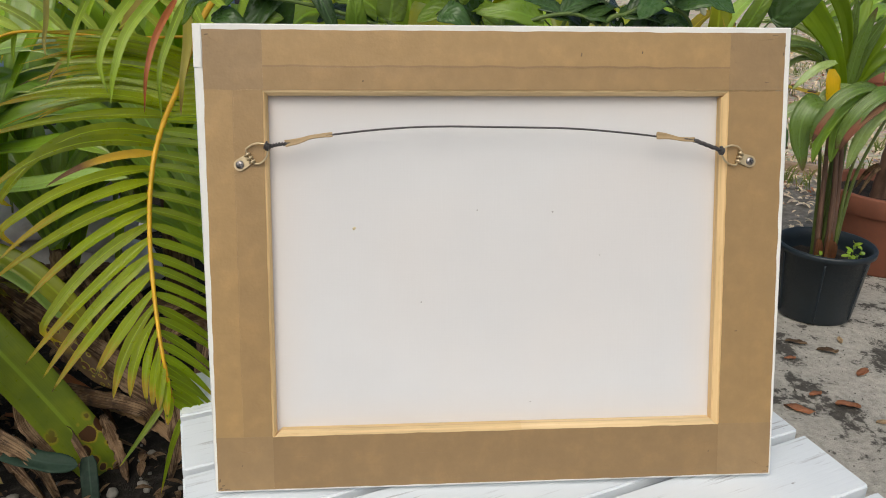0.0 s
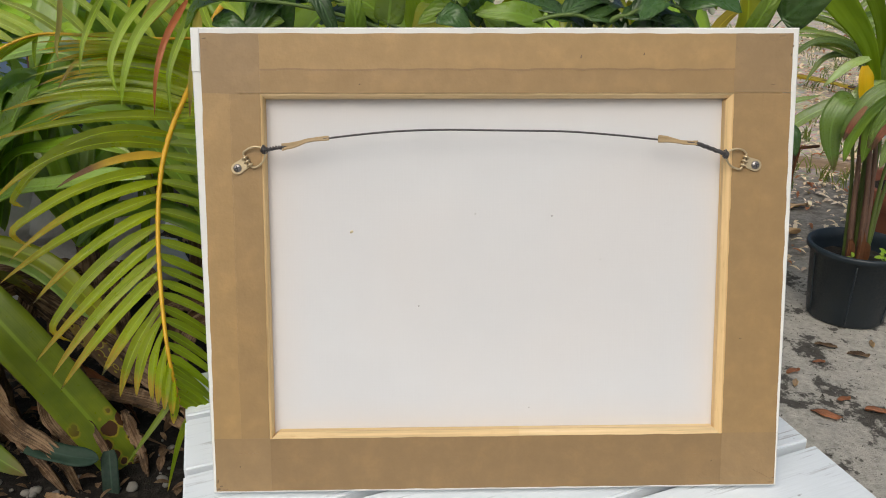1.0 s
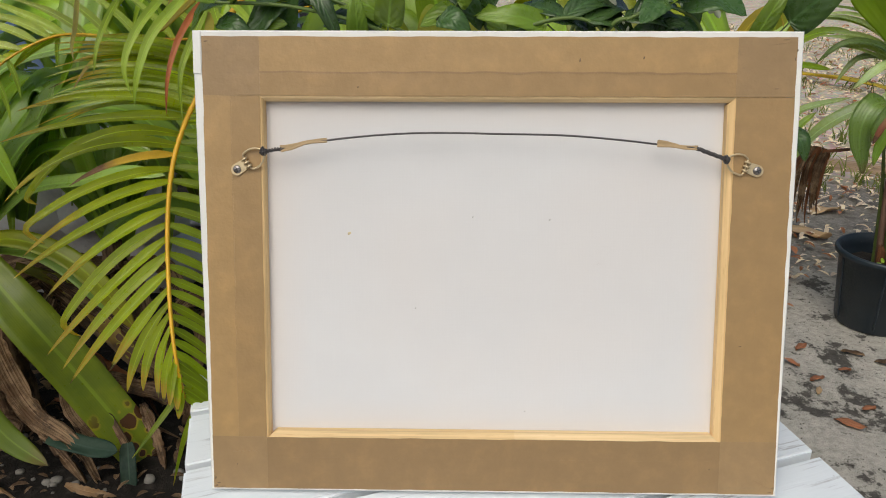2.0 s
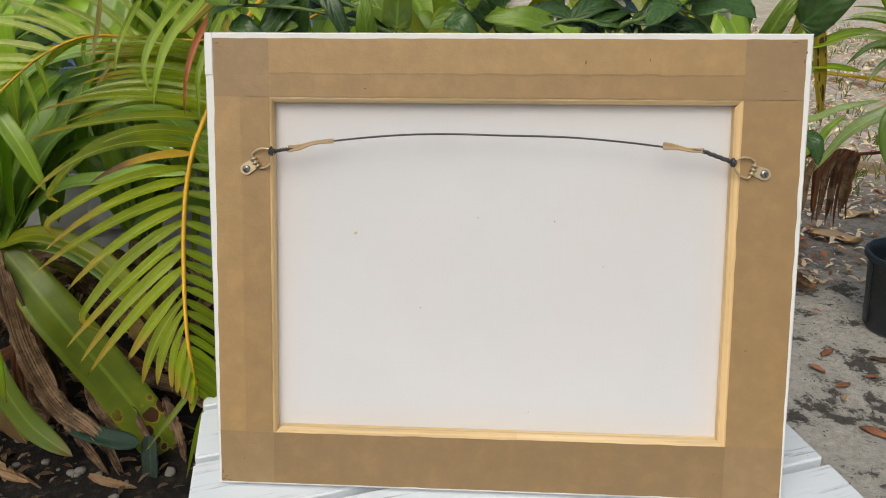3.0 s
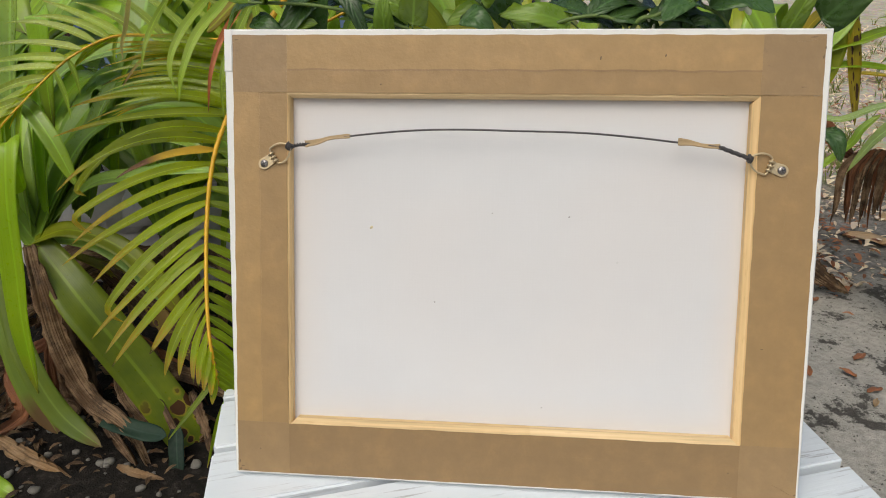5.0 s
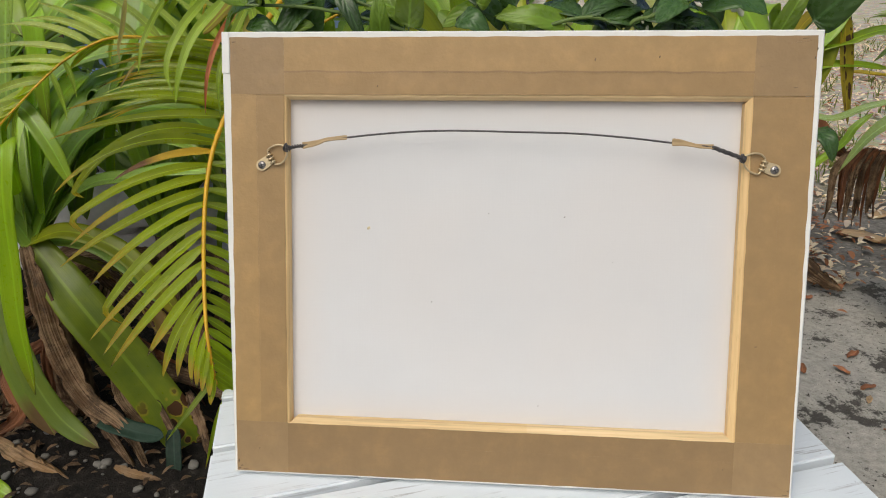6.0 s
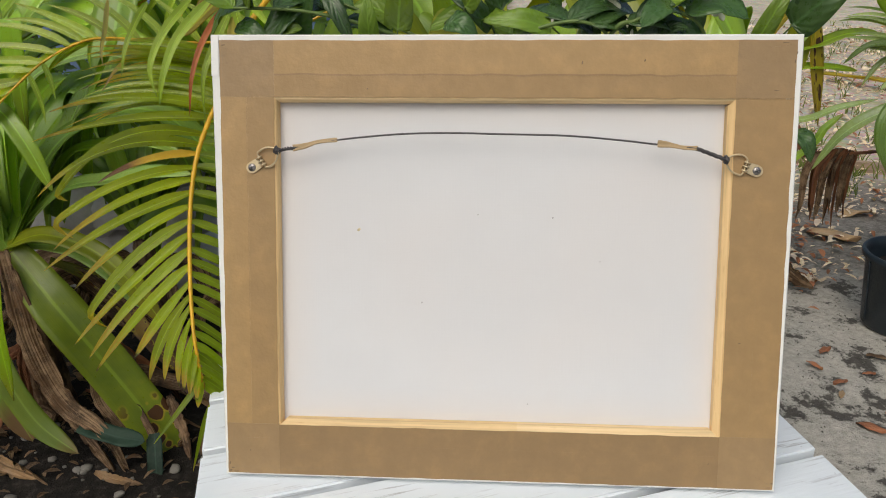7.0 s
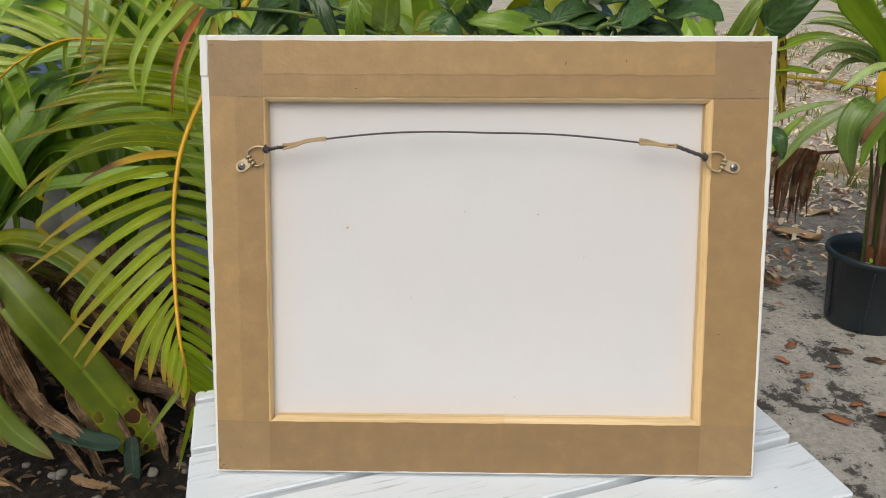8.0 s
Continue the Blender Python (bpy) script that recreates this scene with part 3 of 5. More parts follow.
def wrap_edge():
    """White canvas folded round the bars: a rim behind, the sides and the painted face."""
    bm = bmesh.new()
    def loop(l, r, lo, hi, y, jitter=0.0):
        pts, n = [], 24
        for (ax, az), (bx, bz) in (((l, lo), (r, lo)), ((r, lo), (r, hi)), ((r, hi), (l, hi)), ((l, hi), (l, lo))):
            for i in range(n):
                s = i / n
                x, z = ax + (bx - ax) * s, az + (bz - az) * s
                if az == bz == lo:
                    x += 0.0055 * (1 - s) - 0.0032 * s
                j = jitter * noise.noise((x * 30, z * 30, 9))
                if ax == bx == l:
                    j += 0.0055 * (hi - z) / (hi - lo)
                if ax == bx == r:
                    j -= 0.0032 * (hi - z) / (hi - lo)
                pts.append(bm.verts.new((x + j, y, z + (j if az == bz else 0.0))))
        return pts
    rings = [loop(LEFT + 0.012, RIGHT - 0.012, LOW + 0.012, HIGH - 0.012, 0.0006),
             loop(LEFT + 0.0012, RIGHT - 0.0012, LOW + 0.0012, HIGH - 0.0012, 0.0, 0.00012),
             loop(LEFT, RIGHT, LOW, HIGH, 0.0014, 0.00012),
             loop(LEFT, RIGHT, LOW, HIGH, DEPTH - 0.001, 0.0001),
             loop(LEFT + 0.001, RIGHT - 0.001, LOW + 0.001, HIGH - 0.001, DEPTH)]
    for a, b in zip(rings, rings[1:]):
        for i in range(len(a)):
            bm.faces.new((a[i], a[(i + 1) % len(a)], b[(i + 1) % len(a)], b[i]))
    bm.faces.new(rings[-1])
    return bm


def sheet():
    """The unpainted back of the cloth, a little slack."""
    x0, x1, z0, z1, n = IN_L - 0.012, IN_R + 0.012, IN_LOW - 0.012, IN_HIGH + 0.012, 40
    verts = []
    for j in range(n + 1):
        for i in range(n + 1):
            u, v = i / n, j / n
            sag = 0.0012 * math.sin(math.pi * u) * math.sin(math.pi * v) + 0.0005 * noise.noise((u * 3, v * 3, 2))
            verts.append(Vector((x0 + (x1 - x0) * u, 0.0116 + sag, z0 + (z1 - z0) * v)))
    m = n + 1
    return verts, [(j * m + i, j * m + i + 1, (j + 1) * m + i + 1, (j + 1) * m + i) for j in range(n) for i in range(n)], None


def ring_points(w0, w1, length):
    """A flattened D: straight at the hinge, narrowing towards the wire."""
    pts = [(0, -w0 / 2), (0, w0 / 2), (length * 0.25, w1 / 2), (length * 0.62, w1 / 2 * 0.86), (length * 0.9, w1 * 0.2), (length, 0), (length * 0.9, -w1 * 0.2), (length * 0.62, -w1 / 2 * 0.86), (length * 0.25, -w1 / 2), (0, -w0 / 2)]
    return pts


def add_hanger(parent, x, z, angle, name="strap_hanger"):
    """The plate is the hanger's own mesh; ring, screw and hinge are its pieces."""
    ca, sa = math.cos(radians(angle)), math.sin(radians(angle))

    def to(a, b, y):
        return Vector((x + a * ca - b * sa, y, z + a * sa + b * ca))
    # plate: rounded at the screw, with a rolled lip at the hinge
    bm = bmesh.new()
    outline = [(0.0055 * math.cos(w), 0.0052 * math.sin(w)) for w in [radians(90 + 18 * i) for i in range(11)]] + [(0.0088, -0.0046), (0.0088, 0.0046)]
    low = [bm.verts.new(to(a, b, -0.0006)) for a, b in outline]
    top = [bm.verts.new(to(a * 0.97, b * 0.97, -0.0019)) for a, b in outline]
    bm.faces.new(top)
    bm.faces.new(low[::-1])
    for i in range(len(low)):
        bm.faces.new((low[i], low[(i + 1) % len(low)], top[(i + 1) % len(low)], top[i]))
    bmesh.ops.recalc_face_normals(bm, faces=bm.faces[:])
    plate = part(name, bm, STEEL, parent, "nickel-plated strap with a screw")
    lips = [tube([to(0.0075, s, -0.001), to(0.0095, s, -0.0042), to(0.012, s, -0.0032), to(0.0112, s, -0.0008)], 0.0011, 10, 6) for s in (-0.0036, 0.0, 0.0036)]
    shape_part("hinge", join(*lips), STEEL, plate)
    ring = [to(0.0106 + a, b, -0.0022 - 0.10 * a) for a, b in ring_points(0.0125, 0.0165, 0.0175)]
    shape_part("ring", tube(ring, 0.0009, 60, 8), STEEL, plate, "bent steel D-ring")
    # screw head with its cross slot
    verts, faces, _ = lathe([(0.0, -0.0034), (0.0012, -0.0034), (0.0026, -0.0031), (0.0034, -0.0024), (0.0036, -0.0018), (0.0, -0.0018)], 20)
    head = [Vector((x + v.x, v.z, z + v.y)) for v in verts]
    screw = shape_part("screw", (head, faces, None), SCREW, plate, "dark cross-head screw")
    for k in (20, 110):
        c, s = math.cos(radians(k)), math.sin(radians(k))
        bm = box_bm(-0.0022, -0.00375, -0.0004, 0.0022, -0.0033, 0.0004)
        for v in bm.verts:
            v.co = Vector((x + v.co.x * c - v.co.z * s, v.co.y, z + v.co.x * s + v.co.z * c))
        part("slot", bm, WIRE, plate)
    return to(0.0106 + 0.0175, 0, -0.0045)


def coil(p, q, radius, turns, wire=0.00065):
    """Wire wound round a core."""
    p, q = Vector(p), Vector(q)
    d = (q - p).normalized()
    a = d.orthogonal().normalized()
    b = d.cross(a)
    pts = []
    n = turns * 8
    for i in range(n + 1):
        w = 2 * math.pi * i / 8
        r = radius * (1 + 0.25 * math.sin(i * 0.61))
        pts.append(p.lerp(q, i / n) + (a * math.cos(w) + b * math.sin(w)) * r)
    return tube(pts, wire, n * 2, 5)


def picture():
    c = thing("stretched_canvas", "stretched canvas seen from behind with brown paper tape and hanging wire", "canvas", pose(0, 0, TABLE, -LEAN, 0, 0))
    part("canvas_wrap", wrap_edge(), PRIMER, c, "white primed canvas folded over the edges")
    part("canvas_fold", box_bm(LEFT + 0.0006, -0.0008, HIGH - 0.036, LEFT + 0.0074, 0.0004, HIGH - 0.0004, 0.0003), PRIMER, c, "doubled white fold at the corner")
    shape_part("canvas_back", sheet(), CANVAS, c, "unprimed warm white back of the cloth")
    for side, m in (("high", PINE_X), ("left", PINE_Z), ("right", PINE_Z)):
        shape_part("stretcher_bar", bar(side), m, c, "pale pine stretcher bar", False)
    shape_part("stretcher_bar", bar("low", 0.0, 0.5498), PINE_STREAK, c, "pine stretcher bar with strong grain", False)
    shape_part("stretcher_bar", bar("low", 0.5499, 1.0), PINE_X, c, "plain pale pine end jointed to the bar", False)
    l, r, lo, hi = -0.2495, 0.2474, 0.0078, 0.4025
    tl, tr, th = IN_L - 0.0012, IN_R + 0.0013, IN_HIGH + 0.0014      # the tape stops short of the wood's inner edge
    # inner strips, then the outer ones over them, then the doubled corners
    for x0, z0, x1, z1, y, m in (
            (l + 0.021, IN_LOW, tl, th, -0.0001, TAPE_INNER), (tr, IN_LOW, r - 0.021, th, -0.0001, TAPE_INNER),
            (tl, th, tr, hi - 0.0265, -0.0001, TAPE_INNER), (tl, lo + 0.026, tr, IN_LOW + 0.0004, -0.0001, TAPE_LOW_SHADED),
            (l, IN_LOW, l + 0.0235, th, -0.00025, TAPE), (r - 0.0235, IN_LOW, r, th, -0.00025, TAPE_INNER),
            (tl, hi - 0.0295, tr, hi, -0.00025, TAPE), (tl, lo, tr, lo + 0.029, -0.00025, TAPE_LOW_SHADED),
            (l, th, tl + 0.0005, hi, -0.0004, TAPE_DOUBLE), (tr - 0.0005, th, r, hi, -0.0004, TAPE_DOUBLE),
            (l, lo, tl + 0.0005, IN_LOW + 0.001, -0.0004, TAPE_DOUBLE), (tr - 0.0005, lo, r, IN_LOW + 0.001, -0.0004, TAPE_DOUBLE)):
        geo = tape_strip(x0, z0, x1, z1, y)
        shape_part("tape_strip", geo, m, c, "", False)
    # darker edges where one strip overlaps the next
    for x0, z0, x1, z1 in ((tl, hi - 0.0303, tr, hi - 0.0287), (l + 0.0230, IN_LOW + 0.04, l + 0.0233, th)):
        shape_part("tape_edge", tape_strip(x0, z0, x1, z1, -0.0003, 0.0011 if x1 - x0 > 0.1 and z0 > 0.2 else 0.0005), TAPE_EDGE, c, "", False)
    # folded creases at the corners
    for x, z, dx, dz in ((l + 0.005, hi - 0.006, 0.012, -0.006), (r - 0.004, hi - 0.0035, -0.02, -0.003), (r - 0.004, lo + 0.005, -0.017, 0.009), (l + 0.018, lo + 0.034, 0.024, 0.001)):
        shape_part("crease", tube([(x, -0.0004, z), (x + dx * 0.5, -0.0007, z + dz * 0.55), (x + dx, -0.0004, z + dz)], 0.0003, 10, 5, 0.4), TAPE_EDGE, c)
    a = add_hanger(c, -0.2215, 0.2915, 33)
    b = add_hanger(c, 0.2185, 0.2925, 161)
    wire_pts = [a, (-0.178, -0.0052, 0.310), (-0.146, -0.005, 0.3159), (-0.095, -0.004, 0.3212), (-0.05, -0.0036, 0.3229), (0.0, -0.0036, 0.3222), (0.055, -0.0038, 0.3212), (0.10, -0.0045, 0.3178), (0.132, -0.005, 0.3143), (0.168, -0.0052, 0.3105), b]
    shape_part("wire", tube(wire_pts, 0.00085, 120, 8), WIRE, c, "dark braided hanging wire")
    for p, q, k in ((a, (-0.181, -0.0052, 0.3092), 7), (b, (0.1655, -0.0052, 0.3112), 22)):
        shape_part("wire_twist", coil(p, q, 0.0011, k, 0.00085), WIRE, c, "wire end wound round itself")
        shape_part("wire_knot", join(coil(Vector(p) + Vector((-0.002, 0, 0.001)), Vector(p) + Vector((0.002, 0, -0.001)), 0.0026, 3, 0.0009)), WIRE, c)
    for pts, w in (([(-0.183, -0.0056, 0.3085), (-0.172, -0.0062, 0.3108), (-0.16, -0.006, 0.3146), (-0.144, -0.0056, 0.3162)], 0.0052), ([(0.133, -0.0058, 0.3144), (0.143, -0.0062, 0.3138), (0.155, -0.006, 0.3117), (0.167, -0.0058, 0.3112)], 0.0052)):
        shape_part("tape_wrap", blade(pts, w, lambda t: 0.75 + 0.45 * math.sin(t * 5 + 1) * (1 - t), 0.5, 12, 4, (0, -1, 0.3), 0.0012, 0.25), TAPE_SCRAP, c, "crumpled masking tape round the wire end")
    # dark marks on the tape
    for x, z, w, h in ((0.068, 0.3835, 0.0007, 0.0022), (0.121, 0.3855, 0.0006, 0.0016), (-0.118, 0.361, 0.0007, 0.0007), (0.232, 0.3605, 0.0022, 0.0004), (0.238, 0.4005, 0.003, 0.0006), (0.2475, 0.392, 0.0007, 0.0013), (0.2465, 0.0135, 0.0012, 0.0009), (-0.245, 0.0125, 0.0016, 0.0009), (-0.228, 0.03, 0.0006, 0.001), (0.19, 0.03, 0.0006, 0.0008), (0.212, 0.141, 0.0011, 0.0005), (-0.2472, 0.0098, 0.0015, 0.0013), (-0.2415, 0.0092, 0.0028, 0.0005), (-0.2478, 0.017, 0.0007, 0.0026), (0.2435, 0.0095, 0.0024, 0.0005), (-0.246, 0.3985, 0.002, 0.0008), (0.2462, 0.385, 0.0006, 0.0022)):
        verts, faces, _ = lathe([(0.0, 0.00008), (0.7, 0.00006), (1.0, -0.0006), (0.0, -0.0006)], 10, 0.3)
        shape_part("smudge", ([Vector((x + v.x * w, -0.00062 - v.z, z + v.y * h)) for v in verts], faces, None), SMUDGE, c)
    # flecks in the cloth
    for x, z, s, m in ((-0.128, 0.236, 0.0019, STAIN), (-0.02, 0.251, 0.0007, SPECK), (0.047, 0.249, 0.0009, SPECK), (-0.055, 0.335, 0.0006, SPECK), (0.155, 0.335, 0.0008, SPECK), (-0.07, 0.17, 0.0008, SPECK), (-0.12, 0.078, 0.0007, SPECK), (0.028, 0.077, 0.0007, SPECK), (0.06, 0.068, 0.0006, SPECK), (0.09, 0.21, 0.0006, SPECK), (-0.14, 0.135, 0.0006, SPECK)):
        verts, faces, _ = lathe([(0.0, 0.00012), (s * 0.7, 0.0001), (s, -0.002), (0.0, -0.002)], 10, 0.25)
        shape_part("fleck", ([Vector((x + v.x, 0.0126 - v.z - 0.0004, z + v.y * 1.2)) for v in verts], faces, None), m, c)
    return c


picture()

# ---- areca palm with drooping fronds ----
def oblong_shape(t):
    return min(1.0, 0.35 + 1.7 * t) * (1 - t ** 3.4)


def arched_leaflet(parent, p, angle, length, arch, width, mat, lean=-0.62, side=-1, shape=leaflet_shape, curl=0.0):
    """One leaflet from a rachis: angle above the horizontal, arched upwards, leaning out of the frond's plane."""
    a = radians(angle)
    way, lift = Vector((side * math.cos(a), lean, math.sin(a))), Vector((-side * math.sin(a), 0, math.cos(a)))
    pts = [p + (way * k + lift * (4 * arch * k * (1 - k))) * length for k in (0.0, 0.2, 0.42, 0.64, 0.84, 1.0)]
    if curl:
        pts.append(pts[-1] + Vector((0.35, 0.1, -1.0)) * curl)
        pts.append(pts[-1] + Vector((1.0, 0.1, -0.6)) * curl)
    up = (0.1 + random.uniform(-0.25, 0.25), -0.72, 0.6 + random.uniform(-0.35, 0.35))
    return shape_part("leaflet", blade(pts, width, shape, 0.5, 20, 4, up), mat, parent)


def areca_palm():
    random.seed(4)
    palm = thing("areca_palm", "areca palm with arching fronds, orange midribs and yellowing leaflet tips", "palm", (0, 0, 0))
    crown = Vector((-0.14, 0.78, 0.98))
    for k, (x, y) in enumerate(((-0.2, 0.8), (-0.12, 0.9), (-0.05, 0.78))):
        shape_part("cane", tube([(x, y, 0.0), (x + 0.01, y - 0.01, 0.5), (crown.x + 0.03 * k, crown.y, crown.z)], 0.017, 24, 10, 0.7, 0.12), CANE, palm)
    # the frond that hangs beside the canvas
    main = [(-0.20, 0.64, 0.95), (-0.27, 0.50, 0.90), (-0.312, 0.425, 0.845), (-0.328, 0.385, 0.80), (-0.333, 0.37, 0.779), (-0.339, 0.345, 0.759), (-0.348, 0.32, 0.734), (-0.354, 0.29, 0.704), (-0.357, 0.265, 0.666), (-0.355, 0.238, 0.624), (-0.348, 0.208, 0.590), (-0.340, 0.18, 0.56), (-0.332, 0.157, 0.53), (-0.327, 0.148, 0.503), (-0.324, 0.145, 0.476)]
    hanging_frond = shape_part("frond", tube(main, 0.0039, 56, 8, 0.42, 0.12), RACHIS, palm, "hanging frond with an orange midrib")

    def on(s):
        return spline(main, (3 + 11 * s) / 14)
    # the large leaflets: place on the rachis, angle, length, arch
    for s, angle, length, arch in ((0.308, -18, 0.146, 0.21), (0.338, -13, 0.157, 0.17), (0.398, -17, 0.136, 0.10), (0.426, -23, 0.145, 0.09),
                                   (0.456, -24, 0.152, 0.06), (0.486, -33, 0.134, 0.07), (0.516, -41, 0.126, 0.09), (0.546, -42, 0.148, 0.03), (0.581, -46, 0.138, 0.05), (0.622, -47, 0.130, 0.04)):
        arched_leaflet(hanging_frond, on(s), angle, length, arch, 0.0133, PALM, curl={0.398: 0.012, 0.516: 0.012, 0.308: 0.006}.get(s, 0.0))
    arched_leaflet(hanging_frond, on(0.222), 2, 0.178, 0.09, 0.0112, PALM, -0.3)
    arched_leaflet(hanging_frond, on(0.258), -4, 0.188, 0.06, 0.0116, PALM, -0.35)
    arched_leaflet(hanging_frond, on(0.363), -11, 0.098, 0.10, 0.0105, PALM_DRY)
    for s, angle, length, arch in ((0.664, -53, 0.088, 0.03), (0.699, -65, 0.087, 0.08), (0.727, -72, 0.073, 0.08), (0.757, -83, 0.066, 0.08), (0.799, -84, 0.054, 0.04), (0.847, -86, 0.043, 0.03), (0.905, -92, 0.033, 0.01), (0.96, -85, 0.026, 0.0)):
        arched_leaflet(hanging_frond, on(s), angle, length, arch, 0.0125 if s < 0.74 else 0.0098, PALM, shape=oblong_shape)
    # fine leaflets where the frond is still folded together; a third brightened by the lit colour
    for i in range(23):
        k = i / 22
        arched_leaflet(hanging_frond, on(0.0 + 0.25 * k), 8 - 12 * k + random.uniform(-4, 4), random.uniform(0.135, 0.175), random.uniform(0.05, 0.12), random.uniform(0.0060, 0.0086), random.choice((PALM, PALM, PALM_LIT)), -0.2)
    for i in range(14):
        k = i / 13
        arched_leaflet(hanging_frond, on(0.03 + 0.24 * k), 2 - 10 * k, 0.12, 0.03, 0.0075, PALM, 0.05, 1)
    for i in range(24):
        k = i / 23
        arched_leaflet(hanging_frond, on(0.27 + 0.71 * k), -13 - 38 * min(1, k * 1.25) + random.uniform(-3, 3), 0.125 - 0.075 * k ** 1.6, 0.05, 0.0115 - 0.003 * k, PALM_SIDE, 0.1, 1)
    for a, b, c in (((-0.334, 0.15, 0.474), (-0.352, 0.13, 0.452), (-0.375, 0.11, 0.424)), ((-0.318, 0.15, 0.455), (-0.330, 0.14, 0.425), (-0.345, 0.13, 0.372))):
        shape_part("leaflet", blade([a, b, c], 0.0072, leaflet_shape, 0.3, 10, 2, (0.1, -0.8, 0.5)), PALM_SIDE, hanging_frond)
    # a frond behind it that arches away over the lily
    second = [(-0.25, 0.74, 0.84), (-0.36, 0.70, 0.79), (-0.455, 0.66, 0.785), (-0.544, 0.62, 0.794), (-0.598, 0.585, 0.801), (-0.631, 0.56, 0.793), (-0.668, 0.54, 0.772), (-0.697, 0.52, 0.746), (-0.727, 0.5, 0.715), (-0.765, 0.48, 0.674), (-0.81, 0.46, 0.60)]
    arching_frond = shape_part("frond", tube(second, 0.0024, 48, 8, 0.6), RACHIS, palm, "arching frond with a yellow midrib")
    for i in range(19):
        s = 0.12 + 0.86 * i / 18
        k = min(1.0, max(0.0, (s - 0.25) / 0.6))
        arched_leaflet(arching_frond, spline(second, s), 42 - 78 * k + random.uniform(-5, 5), random.uniform(0.10, 0.135), random.uniform(0.03, 0.1), 0.0135, PALM_LIT, -0.12)
    for i in range(12):
        s = 0.42 + 0.56 * i / 11
        arched_leaflet(arching_frond, spline(second, s), -38 - 22 * (s - 0.4) + random.uniform(-6, 6), random.uniform(0.07, 0.11), 0.06, 0.0125, PALM, -0.25)
    for s, length in ((0.42, 0.045), (0.6, 0.055), (0.66, 0.075), (0.80, 0.09)):
        arched_leaflet(arching_frond, spline(second, s), -78, length, 0.06, 0.0085, PALM_COOL, -0.1, random.choice((-1, 1)))
    # the frond above, of which only the leaflets hang into view
    above = [(-0.16, 0.66, 1.02), (-0.24, 0.52, 0.96), (-0.30, 0.43, 0.90), (-0.328, 0.39, 0.868), (-0.36, 0.39, 0.883), (-0.41, 0.40, 0.892), (-0.48, 0.42, 0.888), (-0.56, 0.44, 0.87)]
    f = shape_part("frond", tube(above, 0.0030, 36, 8, 0.5), RACHIS, palm)
    hanging = (((-0.430, 0.868), (-0.432, 0.845), (-0.436, 0.82), (-0.441, 0.791), 0.008, PALM_COOL), ((-0.375, 0.872), (-0.397, 0.838), (-0.409, 0.80), (-0.402, 0.766), 0.0105, PALM_COOL), ((-0.350, 0.872), (-0.381, 0.832), (-0.395, 0.79), (-0.401, 0.754), 0.0118, PALM_COOL),
               ((-0.336, 0.862), (-0.352, 0.826), (-0.361, 0.787), (-0.366, 0.744), 0.0078, PALM_RED), ((-0.327, 0.86), (-0.339, 0.821), (-0.347, 0.787), (-0.348, 0.737), 0.0095, PALM_COOL), ((-0.325, 0.85), (-0.320, 0.815), (-0.323, 0.781), (-0.327, 0.741), 0.0110, PALM_YELLOW),
               ((-0.478, 0.872), (-0.468, 0.84), (-0.464, 0.82), (-0.461, 0.805), 0.006, PALM_YELLOW), ((-0.322, 0.87), (-0.305, 0.845), (-0.285, 0.82), (-0.262, 0.80), 0.0098, PALM_COOL), ((-0.318, 0.875), (-0.288, 0.865), (-0.26, 0.845), (-0.235, 0.82), 0.0098, PALM_COOL), ((-0.32, 0.88), (-0.28, 0.885), (-0.24, 0.88), (-0.20, 0.86), 0.0098, PALM_COOL))
    for *pts, w, m in hanging:
        pts = [(x, y, z) for (x, z), y in zip(pts, (0.385, 0.345, 0.32, 0.312))]
        shape_part("leaflet", blade(pts, w, leaflet_shape, 0.4, 18, 4, (0.3, -1, 0.25)), m, f)
    shape_part("leaflet", blade([(-0.42, 0.42, 0.79), (-0.444, 0.385, 0.801), (-0.457, 0.345, 0.798), (-0.470, 0.315, 0.772)], 0.0085, leaflet_shape, 0.3, 14, 4, (0.2, -0.8, 0.5)), PALM_YELLOW, f)
    # fronds further back that fill the top
    for pts in ([(-0.18, 0.85, 0.90), (-0.3, 0.92, 0.93), (-0.5, 0.92, 0.90), (-0.72, 0.88, 0.80)],):
        g = shape_part("frond", tube(pts, 0.0034, 30, 8, 0.5), RACHIS, palm)
        for i in range(18):
            s = 0.08 + 0.9 * i / 17
            arched_leaflet(g, spline(pts, s), 16 - 34 * s + random.uniform(-6, 6), random.uniform(0.12, 0.16), 0.08, 0.0125, random.choice((PALM_COOL, PALM_LIT, PALM)), 0.15)
            arched_leaflet(g, spline(pts, s), -40 - 20 * s + random.uniform(-6, 6), random.uniform(0.09, 0.13), 0.08, 0.0125, random.choice((PALM_COOL, PALM)), -0.1)
    # second row of leaflets behind the upper part of the hanging frond
    for i in range(10):
        k = i / 9
        arched_leaflet(hanging_frond, on(0.02 + 0.24 * k), 13 - 14 * k + random.uniform(-3, 3), random.uniform(0.10, 0.15), random.uniform(0.04, 0.10), random.uniform(0.0065, 0.0085), random.choice((PALM, PALM_LIT, PALM_COOL)), 0.05)
    return palm


areca_palm()


